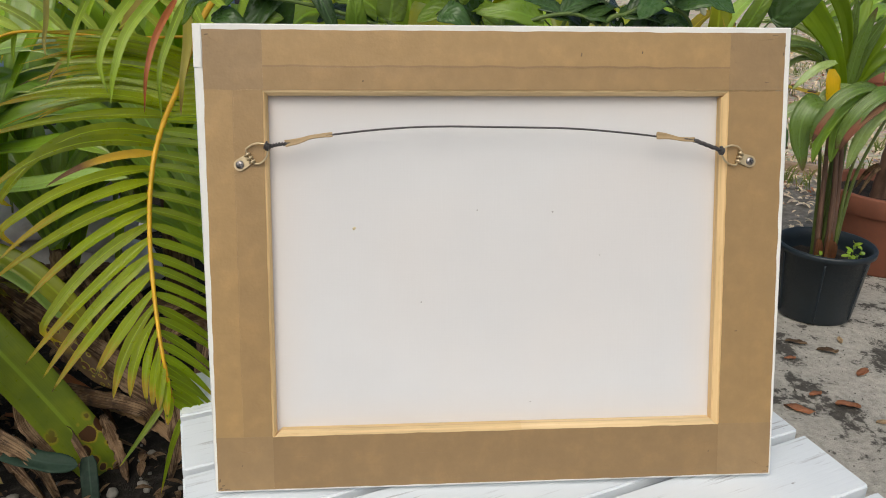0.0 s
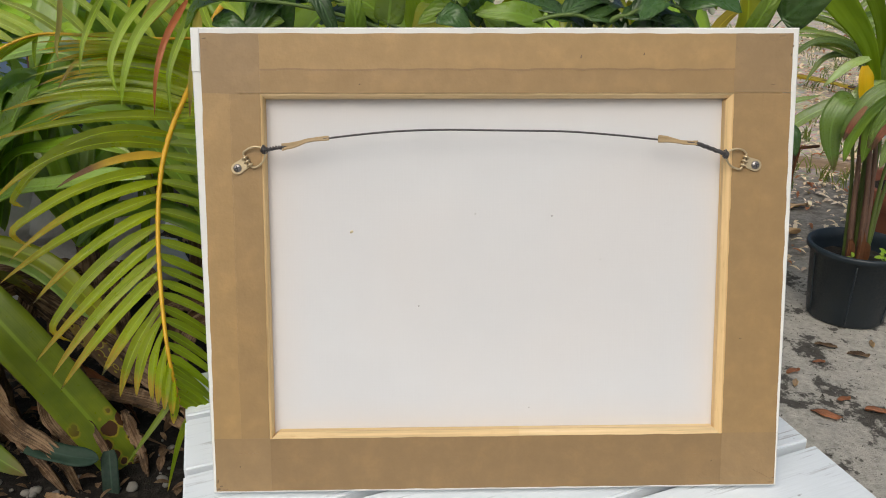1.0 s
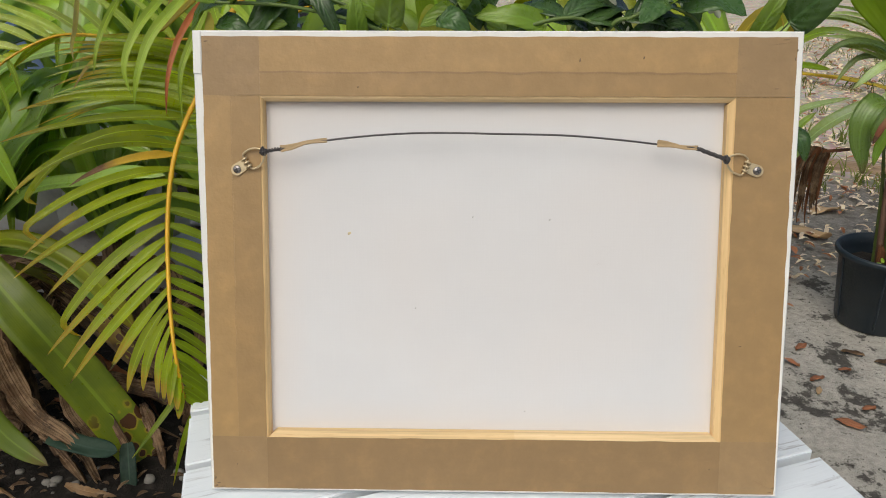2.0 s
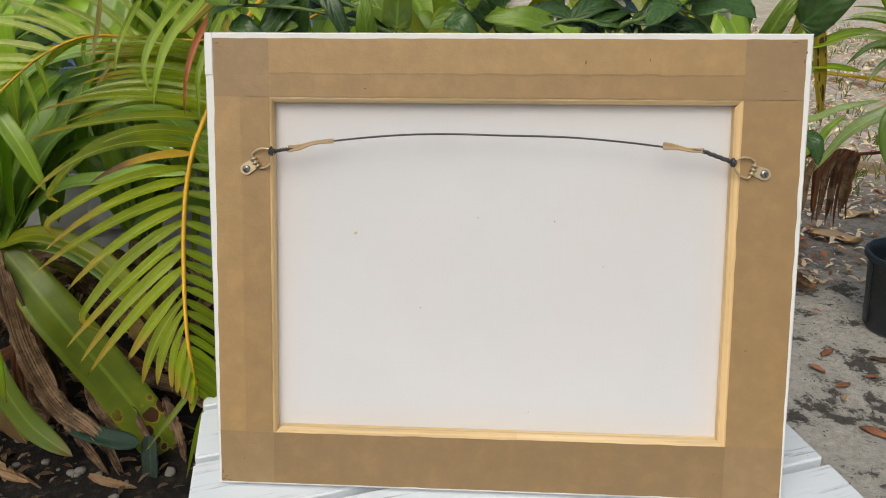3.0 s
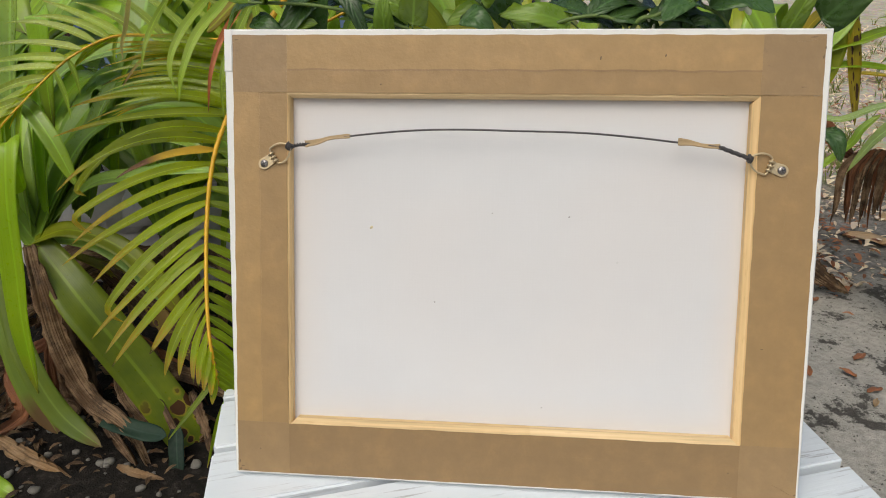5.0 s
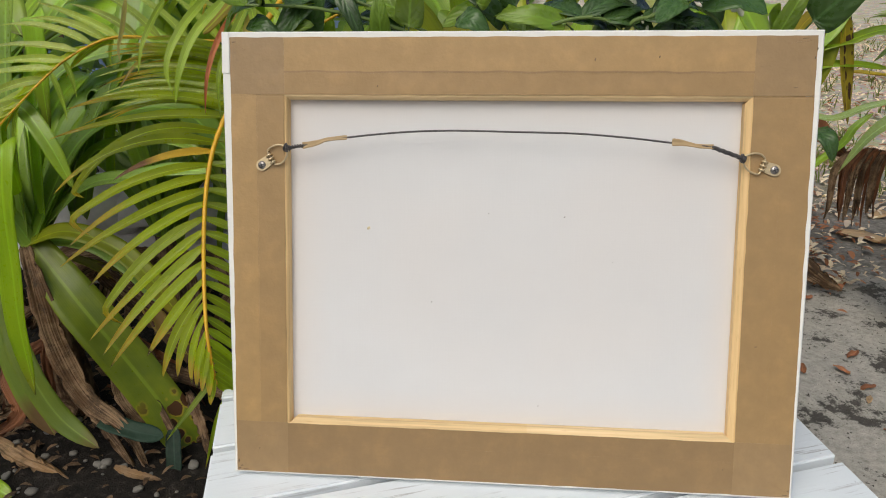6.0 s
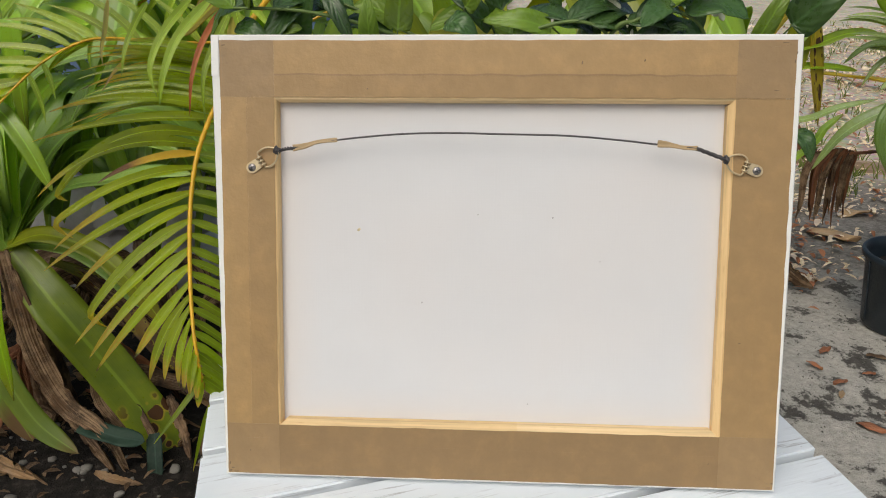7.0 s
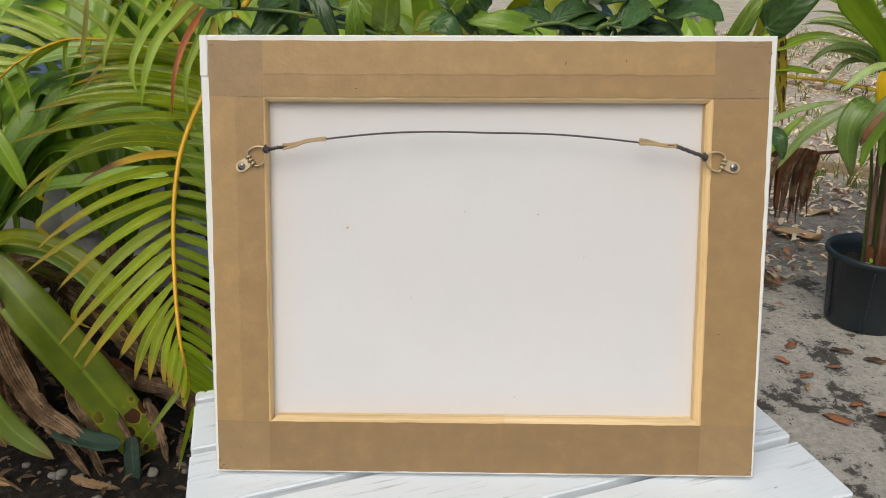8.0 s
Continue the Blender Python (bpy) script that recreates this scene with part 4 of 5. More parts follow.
# ---- strap-leaved lilies ----
def lily(at, crown, leaves, dead, label, trunk=0.042, category="lily"):
    p = thing("strap_lily", label, category, at, "strap-leaved lilies")
    shape_part("trunk", tube([(0, 0, -0.03), (crown[0] * 0.4, crown[1] * 0.4, crown[2] * 0.5), crown], trunk, 18, 14, 0.45, 0.1), DEAD, p, "stub clothed in dry leaf bases")
    for pts, w, m in leaves:
        shape_part("leaf", blade(pts, w, long_shape, 0.28, 26, 6, (0, -0.5, 0.85), 0.0012, 0.12), m, p)
    for pts, w, m in dead:
        shape_part("dead_leaf", blade(pts, w, strap_shape, 0.12, 44, 10, (0.2, -0.8, 0.5), 0.0008, 0.38, random.uniform(-0.9, 0.9), True, 0.9), m, p, "dry brown hanging leaf")
    return p


def bunch(crown, n, reach, rise, width, mats, a0=0.0, a1=360.0, droop=0.35):
    """Leaves that fan out of a crown and arch over."""
    out = []
    for i in range(n):
        a = radians(a0 + (a1 - a0) * (i + random.uniform(-0.3, 0.3)) / n)
        r, h = reach * random.uniform(0.7, 1.15), rise * random.uniform(0.6, 1.2)
        d = Vector((math.cos(a), math.sin(a), 0))
        c = Vector(crown)
        pts = [c, c + d * r * 0.3 + Vector((0, 0, h * 0.7)), c + d * r * 0.7 + Vector((0, 0, h * 0.85)), c + d * r + Vector((0, 0, h * 0.85 - droop * r * random.uniform(0.4, 1.6)))]
        out.append((pts, width * random.uniform(0.75, 1.15), random.choice(mats)))
    return out


random.seed(5)
O = Vector((-0.86, 0.68, 0.03))          # foot of the lily in the bed


def rel(*pts):
    return [Vector(p) - O for p in pts]


CROWN = Vector((-0.865, 0.65, 0.43)) - O
front = [
    (rel((-0.858, 0.64, 0.436), (-0.765, 0.60, 0.335), (-0.684, 0.60, 0.20), (-0.620, 0.60, 0.085), (-0.585, 0.60, 0.02)), 0.082, LILY_SPOT),
    (rel((-0.861, 0.64, 0.436), (-0.778, 0.62, 0.468), (-0.689, 0.61, 0.446), (-0.625, 0.60, 0.39), (-0.58, 0.60, 0.31)), 0.036, LILY_OLIVE),
    (rel((-0.80, 0.56, 0.56), (-0.758, 0.49, 0.650), (-0.739, 0.455, 0.655), (-0.745, 0.44, 0.58), (-0.757, 0.44, 0.47), (-0.768, 0.44, 0.37), (-0.777, 0.45, 0.245)), 0.043, LILY_LIME),
    (rel((-0.90, 0.62, 0.46), (-0.885, 0.575, 0.33), (-0.853, 0.545, 0.235), (-0.805, 0.53, 0.145), (-0.735, 0.52, 0.088)), 0.040, LILY_SHADED),
    (rel((-0.93, 0.62, 0.46), (-0.905, 0.58, 0.33), (-0.872, 0.55, 0.21), (-0.825, 0.535, 0.10)), 0.046, LILY_SHADED),
    (rel((-0.865, 0.66, 0.439), (-0.75, 0.66, 0.536), (-0.651, 0.64, 0.562), (-0.576, 0.63, 0.578), (-0.50, 0.62, 0.58)), 0.030, LILY_PALE),
    (rel((-0.87, 0.68, 0.44), (-0.75, 0.70, 0.585), (-0.667, 0.68, 0.613), (-0.604, 0.68, 0.622), (-0.54, 0.68, 0.60)), 0.030, LILY),
    (rel((-0.70, 0.74, 0.70), (-0.64, 0.73, 0.785), (-0.606, 0.72, 0.783), (-0.588, 0.72, 0.761), (-0.566, 0.72, 0.726)), 0.032, LILY_LIME),
    (rel((-0.62, 0.74, 0.70), (-0.56, 0.73, 0.755), (-0.538, 0.72, 0.745), (-0.502, 0.72, 0.718)), 0.016, LILY_LIME),
    (rel((-0.78, 0.80, 0.50), (-0.75, 0.80, 0.65), (-0.73, 0.80, 0.70), (-0.69, 0.80, 0.69)), 0.030, LILY_LIME),
    (rel((-0.86, 0.62, 0.50), (-0.800, 0.56, 0.66), (-0.745, 0.525, 0.706), (-0.700, 0.505, 0.662), (-0.669, 0.50, 0.586)), 0.027, LILY),
    (rel((-0.84, 0.66, 0.47), (-0.775, 0.62, 0.75), (-0.728, 0.58, 0.832), (-0.730, 0.575, 0.76), (-0.738, 0.575, 0.652)), 0.036, LILY),
    (rel((-0.88, 0.66, 0.45), (-0.835, 0.62, 0.66), (-0.79, 0.60, 0.81), (-0.76, 0.60, 0.92)), 0.060, LILY_PALE),
    (rel((-0.99, 0.40, 0.20), (-0.94, 0.41, 0.15), (-0.88, 0.42, 0.08), (-0.845, 0.42, 0.055)), 0.030, LILY),
    (rel((-0.80, 0.66, 0.40), (-0.735, 0.73, 0.312), (-0.668, 0.70, 0.238), (-0.60, 0.68, 0.165)), 0.034, BLOTCHED),
    (rel((-0.74, 0.545, 0.128), (-0.70, 0.54, 0.122), (-0.66, 0.54, 0.11), (-0.62, 0.54, 0.105)), 0.034, TEAL),
    (rel((-0.615, 0.57, 0.10), (-0.605, 0.54, 0.075), (-0.60, 0.52, 0.035)), 0.028, TEAL),
    (rel((-0.45, 0.80, 0.50), (-0.53, 0.76, 0.68), (-0.613, 0.745, 0.752), (-0.70, 0.745, 0.757), (-0.80, 0.74, 0.722), (-0.88, 0.74, 0.64)), 0.05, LILY_PALE),
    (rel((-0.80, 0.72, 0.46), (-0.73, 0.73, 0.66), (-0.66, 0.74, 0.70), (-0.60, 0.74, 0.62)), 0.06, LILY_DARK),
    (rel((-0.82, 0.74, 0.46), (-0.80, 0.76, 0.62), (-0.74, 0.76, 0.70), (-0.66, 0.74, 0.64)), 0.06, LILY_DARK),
    (rel((-0.855, 0.68, 0.44), (-0.79, 0.70, 0.56), (-0.735, 0.70, 0.645), (-0.69, 0.70, 0.71)), 0.044, LILY_PALE),
    (rel((-0.85, 0.67, 0.43), (-0.76, 0.665, 0.425), (-0.69, 0.66, 0.38), (-0.64, 0.66, 0.31)), 0.034, LILY_PALE),
    (rel((-0.90, 0.64, 0.45), (-0.865, 0.61, 0.57), (-0.83, 0.59, 0.66), (-0.80, 0.58, 0.70)), 0.034, LILY_LIME),
]
dry = [
    (rel((-0.850, 0.61, 0.44), (-0.823, 0.58, 0.363), (-0.806, 0.57, 0.263), (-0.765, 0.56, 0.168), (-0.690, 0.54, 0.115), (-0.645, 0.52, 0.02)), 0.042, DEAD),
    (rel((-0.83, 0.63, 0.40), (-0.775, 0.62, 0.26), (-0.70, 0.62, 0.165), (-0.63, 0.58, 0.09), (-0.60, 0.55, 0.02)), 0.045, DEAD),
    (rel((-0.84, 0.60, 0.36), (-0.80, 0.57, 0.20), (-0.73, 0.545, 0.12), (-0.67, 0.52, 0.04)), 0.030, DEAD),
    (rel((-0.78, 0.7, 0.36), (-0.68, 0.72, 0.25), (-0.56, 0.7, 0.16), (-0.45, 0.66, 0.06)), 0.06, DEAD),
    (rel((-0.94, 0.52, 0.10), (-0.88, 0.50, 0.082), (-0.81, 0.485, 0.062), (-0.76, 0.475, 0.045)), 0.036, DEAD_TAN),
    (rel((-0.66, 0.70, 0.135), (-0.60, 0.70, 0.115), (-0.54, 0.68, 0.092), (-0.47, 0.65, 0.04)), 0.028, DEAD_TAN),
    (rel((-0.60, 0.62, 0.15), (-0.575, 0.6, 0.085), (-0.555, 0.57, 0.025)), 0.026, DEAD),
    (rel((-0.70, 0.50, 0.065), (-0.66, 0.49, 0.06), (-0.61, 0.49, 0.05)), 0.016, DEAD_TAN),
    (rel((-0.50, 0.66, 0.20), (-0.48, 0.62, 0.10), (-0.49, 0.58, 0.03)), 0.03, DEAD),
]
for k in range(20):
    a = radians(random.uniform(195, 375))
    r0, r1, h = random.uniform(0.03, 0.12), random.uniform(0.14, 0.38), random.uniform(0.08, 0.30)
    way, side = Vector((math.cos(a), math.sin(a) * 0.4, 0)), random.uniform(-0.05, 0.05)
    dry.append(([way * r0 + Vector((0, 0, h)), way * (r0 * 0.6 + r1 * 0.4) + Vector((side, 0, h * 0.75)), way * (r0 * 0.2 + r1 * 0.8) + Vector((-side, 0, h * 0.32 + 0.03)), way * r1 + Vector((side, 0, 0.035))], random.uniform(0.014, 0.036), random.choice((DEAD, DEAD, DEAD, DEAD_RED))))
lily(O, CROWN, front + bunch(CROWN, 14, 0.45, 0.3, 0.05, [LILY_DARK, LILY, LILY_DARK], 15, 200), dry, "strap-leaved lily with spotted green leaves and dry brown hanging ones")
lily((-1.25, 1.05, 0.06), (0.03, -0.02, 0.42), bunch((0.03, -0.02, 0.42), 18, 0.6, 0.42, 0.075, [LILY, LILY_LIME, LILY_DARK]), bunch((0.03, -0.02, 0.3), 6, 0.3, 0.02, 0.06, [DEAD], 200, 340, 0.7), "dense dark green strap-leaved lily in the bed")
lily((-0.62, 1.25, 0.06), (0.0, 0.0, 0.35), bunch((0.0, 0.0, 0.35), 18, 0.5, 0.5, 0.08, [LILY, LILY_DARK, LILY_LIME]), [], "dense dark green strap-leaved lily in the bed")
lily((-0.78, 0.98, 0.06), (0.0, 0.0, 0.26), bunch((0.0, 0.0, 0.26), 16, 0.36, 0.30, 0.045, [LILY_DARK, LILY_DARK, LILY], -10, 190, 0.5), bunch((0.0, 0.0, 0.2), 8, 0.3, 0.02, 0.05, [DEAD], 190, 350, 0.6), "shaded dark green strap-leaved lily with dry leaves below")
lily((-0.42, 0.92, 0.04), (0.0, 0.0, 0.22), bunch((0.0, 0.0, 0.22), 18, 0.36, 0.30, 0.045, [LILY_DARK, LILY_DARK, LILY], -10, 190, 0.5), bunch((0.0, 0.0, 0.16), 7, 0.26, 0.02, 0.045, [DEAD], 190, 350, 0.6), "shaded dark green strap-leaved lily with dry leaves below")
lily((0.0, 0.62, 0.02), (0.0, 0.0, 0.34), bunch((0.0, 0.0, 0.34), 26, 0.42, 0.62, 0.075, [LILY_OLIVE, LILY_OLIVE, LILY], 0, 360, 0.25), [], "olive and yellowing strap-leaved lily behind the table")
# the lily behind the table whose leaves reach out beside the canvas
S = Vector((0.52, 1.5, 0.0))


def rel_s(*pts):
    return [Vector(p) - S for p in pts]


side_leaves = [
    (rel_s((0.55, 1.48, 0.36), (0.70, 1.42, 0.56), (0.735, 1.40, 0.72), (0.715, 1.40, 0.87)), 0.062, LILY_OLIVE),
    (rel_s((0.54, 1.48, 0.4), (0.66, 1.43, 0.60), (0.728, 1.40, 0.70), (0.762, 1.40, 0.752), (0.825, 1.38, 0.83)), 0.046, LILY_PALE),
    (rel_s((0.55, 1.48, 0.4), (0.64, 1.43, 0.62), (0.723, 1.40, 0.672), (0.784, 1.40, 0.689), (0.842, 1.39, 0.712), (0.905, 1.38, 0.719)), 0.034, LILY_LIME),
    (rel_s((0.56, 1.5, 0.4), (0.68, 1.46, 0.70), (0.745, 1.42, 0.765), (0.768, 1.40, 0.72), (0.786, 1.40, 0.63), (0.815, 1.40, 0.487)), 0.036, YELLOW_LEAF),
    (rel_s((0.55, 1.46, 0.38), (0.65, 1.42, 0.58), (0.737, 1.40, 0.629), (0.814, 1.40, 0.632), (0.882, 1.39, 0.625)), 0.026, LILY_LIME),
    (rel_s((0.56, 1.46, 0.3), (0.70, 1.42, 0.34), (0.804, 1.40, 0.43), (0.833, 1.40, 0.477), (0.872, 1.40, 0.516)), 0.020, LILY),
    (rel_s((0.56, 1.47, 0.34), (0.68, 1.40, 0.50), (0.758, 1.35, 0.512), (0.825, 1.32, 0.548), (0.90, 1.30, 0.573)), 0.022, GREY_LEAF),
]
brown = [
    (rel_s((0.60, 1.46, 0.52), (0.72, 1.42, 0.50), (0.80, 1.42, 0.43), (0.84, 1.42, 0.40)), 0.05, DEAD_RED),
    (rel_s((0.58, 1.5, 0.3), (0.70, 1.5, 0.16), (0.82, 1.46, 0.06), (0.90, 1.44, 0.015)), 0.06, DEAD),
]
lily(S, (0.02, -0.01, 0.36), side_leaves + bunch((0.02, -0.01, 0.36), 12, 0.35, 0.4, 0.07, [LILY, LILY_OLIVE, LILY_LIME], 60, 230), brown, "lime green strap-leaved lily with one yellow spotted leaf")


def dead_fan():
    """A withered palm frond that hangs in torn strips."""
    d = thing("withered_frond", "withered red-brown palm frond hanging in torn strips", "palm frond", (0.915, 1.40, 0.0))
    top = Vector((0.0, 0.0, 0.415))
    shape_part("stalk", tube([(-0.2, 0.06, 0.36), (-0.09, 0.03, 0.405), tuple(top), (0.06, 0.0, 0.42)], 0.006, 16, 8, 0.7), DEAD_RED, d)
    random.seed(12)
    for i in range(20):
        k = i / 19
        start = top + Vector((-0.075 + 0.085 * k, 0.01 * random.random(), 0.012 * math.sin(k * 3)))
        end = Vector((-0.118 + 0.122 * k + random.uniform(-0.012, 0.012), random.uniform(-0.02, 0.01), random.uniform(0.215, 0.285)))
        mid = start.lerp(end, 0.4) + Vector((-0.022 + 0.015 * k, 0, 0.02))
        low = start.lerp(end, 0.75) + Vector((-0.008, 0, -0.006))
        shape_part("strip", blade([start, mid, low, end], random.uniform(0.009, 0.022), leaflet_shape, 0.55, 14, 4, (random.uniform(-0.5, 0.5), -1, 0.3), 0.0006, 0.25, random.uniform(-0.8, 0.8)), random.choice((DEAD_RED, DEAD_RED, DEAD)), d)
    return d


dead_fan()


# ---- citrus shrub behind the canvas ----
def citrus():
    c = thing("citrus_shrub", "young citrus shrub with glossy leaves and white blossom", "citrus tree", (0.05, 0.36, 0.0))
    o = Vector((0.05, 0.36, 0.0))

    def w(*p):
        return Vector(p) - o
    shape_part("trunk", tube([w(0.05, 0.36, -0.02), w(0.04, 0.33, 0.35), w(0.05, 0.27, 0.70)], 0.011, 20, 10, 0.6), STEM, c)
    limbs = [
        [w(0.05, 0.28, 0.66), w(-0.02, 0.22, 0.80), w(-0.11, 0.2, 0.862), w(-0.22, 0.21, 0.90)],
        [w(0.05, 0.28, 0.68), w(0.0, 0.18, 0.83), w(0.025, 0.158, 0.858), w(0.062, 0.155, 0.868), w(0.088, 0.157, 0.862), w(0.098, 0.16, 0.85)],
        [w(0.05, 0.27, 0.70), w(0.095, 0.165, 0.848), w(0.118, 0.155, 0.868), w(0.145, 0.152, 0.878), w(0.172, 0.154, 0.868), w(0.188, 0.16, 0.845)],
        [w(0.05, 0.27, 0.72), w(0.08, 0.22, 0.86), w(0.14, 0.2, 0.93), w(0.22, 0.22, 0.97)],
        [w(0.05, 0.27, 0.70), w(-0.01, 0.21, 0.86), w(-0.06, 0.18, 0.93), w(-0.13, 0.18, 0.98)],
        [w(-0.02, 0.22, 0.80), w(-0.10, 0.19, 0.85), w(-0.18, 0.17, 0.875), w(-0.25, 0.16, 0.88)],
        [w(0.05, 0.28, 0.60), w(0.16, 0.26, 0.70), w(0.25, 0.23, 0.73), w(0.30, 0.21, 0.755)],
    ]
    for k, l in enumerate(limbs):
        shape_part("branch", tube(l, 0.0024, 26, 7, 0.6), TWIG, c)
    # the leaves that stand over the top edge of the canvas: base, tip, width
    chosen = [
        ((0.045, 0.16, 0.862), (-0.018, 0.155, 0.868), 0.024, CITRUS_YOUNG), ((0.262, 0.17, 0.862), (0.305, 0.15, 0.905), 0.036, CITRUS), ((0.226, 0.15, 0.85), (0.25, 0.15, 0.90), 0.018, CITRUS_YOUNG),
        ((-0.095, 0.14, 0.862), (-0.085, 0.13, 0.915), 0.026, CITRUS_YOUNG), ((-0.05, 0.15, 0.87), (-0.022, 0.145, 0.853), 0.024, CITRUS), ((-0.035, 0.16, 0.88), (-0.01, 0.15, 0.905), 0.022, CITRUS_YOUNG),
        ((-0.20, 0.19, 0.845), (-0.175, 0.175, 0.91), 0.026, CITRUS), ((-0.225, 0.18, 0.85), (-0.19, 0.175, 0.86), 0.022, CITRUS_YOUNG), ((-0.17, 0.185, 0.90), (-0.14, 0.17, 0.84), 0.020, CITRUS), ((-0.125, 0.17, 0.84), (-0.125, 0.165, 0.89), 0.020, CITRUS_YOUNG),
        ((0.085, 0.19, 0.90), (0.088, 0.18, 0.85), 0.022, CITRUS), ((0.11, 0.2, 0.89), (0.155, 0.19, 0.885), 0.026, CITRUS), ((0.175, 0.2, 0.885), (0.185, 0.19, 0.85), 0.024, CITRUS), ((0.19, 0.19, 0.90), (0.205, 0.18, 0.87), 0.022, CITRUS_YOUNG),
        ((0.03, 0.2, 0.91), (0.055, 0.19, 0.87), 0.022, CITRUS), ((0.297, 0.21, 0.757), (0.311, 0.195, 0.727), 0.021, CITRUS), ((0.0, 0.19, 0.875), (-0.03, 0.185, 0.91), 0.024, CITRUS), ((-0.25, 0.17, 0.865), (-0.215, 0.16, 0.845), 0.02, CITRUS),
        ((-0.01, 0.18, 0.86), (-0.05, 0.17, 0.89), 0.022, CITRUS), ((0.14, 0.16, 0.856), (0.165, 0.15, 0.862), 0.014, CITRUS),
    ]
    for b, t, wd, m in chosen:
        b, t = w(*b), w(*t)
        mid = b.lerp(t, 0.5) + Vector((0, -0.006, 0.005))
        shape_part("leaf", blade([b, b.lerp(t, 0.1), mid, t], wd, oval_shape, 0.22, 12, 4, (0.1, -0.8, 0.55), 0.0005, 0.08), m, c)
        shape_part("leaf_stalk", tube([b, b + (b - t) * 0.12 + Vector((0, 0.006, -0.006))], 0.0008, 4, 5), TWIG, c)
    random.seed(11)
    for l in limbs:
        for i in range(8):
            b = spline(l, random.uniform(0.3, 1.0))
            a = random.uniform(0, 6.283)
            d = Vector((math.cos(a), math.sin(a) * 0.7 + 0.25, random.uniform(-0.35, 0.6))).normalized() * random.uniform(0.045, 0.075)
            if (b + d + o).y < 0.15 and (b + d + o).z < 0.87:
                d.y = abs(d.y)
            m = random.choice((CITRUS, CITRUS, CITRUS_YOUNG))
            shape_part("leaf", blade([b, b + d * 0.5 + Vector((0, 0, 0.006)), b + d - Vector((0, 0, 0.01))], random.uniform(0.02, 0.032), oval_shape, 0.2, 9, 4, (0.1, -0.6, 0.8), 0.0005, 0.08), m, c)
    # blossom and buds
    for x, y, z, n in ((0.150, 0.178, 0.868, 5), (0.205, 0.20, 0.872, 4), (0.102, 0.185, 0.882, 4)):
        geos = []
        for k in range(n):
            a = 2 * math.pi * k / n + x * 40
            p = w(x, y, z)
            d = Vector((math.cos(a), -0.35, math.sin(a))) * 0.0085
            geos.append(blade([p, p + d * 0.6, p + d + Vector((0, -0.002, 0))], 0.006, oval_shape, 0.3, 6, 2, (0, -1, 0), 0.0006))
        shape_part("blossom", join(*geos), PETAL, c, "white citrus flower")
    for x, y, z in ((-0.155, 0.178, 0.866), (0.10, 0.165, 0.864), (0.108, 0.166, 0.861), (0.113, 0.164, 0.868), (0.085, 0.165, 0.866),  (0.118, 0.166, 0.859)):
        prof = [(0.0, -0.004), (0.0011, -0.003), (0.0016, 0.0), (0.0012, 0.003), (0.0, 0.0045)]
        v, f, _ = lathe(prof, 10)
        turn = Euler((random.uniform(-0.9, 0.9), random.uniform(-0.9, 0.9), 0)).to_matrix()
        shape_part("bud", ([turn @ p + w(x, y, z - 0.003) for p in v], f, None), PETAL, c)
    return c


citrus()


# ---- potted palms ----
def pot_profile(r_top, r_base, h, wall, lip):
    return [(0.0, 0.0), (r_base * 0.96, 0.0), (r_base, 0.006), (r_top - 0.006, h - lip), (r_top + 0.004, h - lip + 0.003), (r_top + 0.005, h - 0.004), (r_top + 0.002, h), (r_top - wall, h - 0.001),
            (r_top - wall - 0.002, h - 0.012), (r_top - wall - 0.005, h - 0.016), (r_top - wall - 0.004, h - 0.03), (r_top - wall - 0.01, h - 0.05)]


def fill_soil(parent, r, z):
    verts, faces = [Vector((0, 0, z))], []
    rings, sides = 7, 30
    for i in range(1, rings + 1):
        for k in range(sides):
            a = 2 * math.pi * k / sides
            rr = r * i / rings
            verts.append(Vector((rr * math.cos(a), rr * math.sin(a), z + 0.008 * noise.noise((rr * 60 * math.cos(a), rr * 60 * math.sin(a), 1)))))
    for k in range(sides):
        faces.append((0, 1 + k, 1 + (k + 1) % sides))
        for i in range(rings - 1):
            a, b = 1 + i * sides, 1 + (i + 1) * sides
            faces.append((a + k, b + k, b + (k + 1) % sides, a + (k + 1) % sides))
    return shape_part("soil", (verts, faces, None), POTTING, parent)


def black_pot():
    p = thing("nursery_pot", "black plastic nursery pot filled with soil", "plant pot", (1.048, 1.25, 0.004))
    shape_part("body", lathe(pot_profile(0.118, 0.094, 0.2, 0.005, 0.018), 56), POT_BLACK, p)
    for a in (-58, 2, 62, 122, 182, 242):
        c, s = math.cos(radians(a)), math.sin(radians(a))
        shape_part("rib", tube([(0.0945 * c, 0.0945 * s, 0.012), (0.1115 * c, 0.1115 * s, 0.176)], 0.0026, 6, 6), POT_BLACK, p)
    fill_soil(p, 0.1, 0.152)
    return p


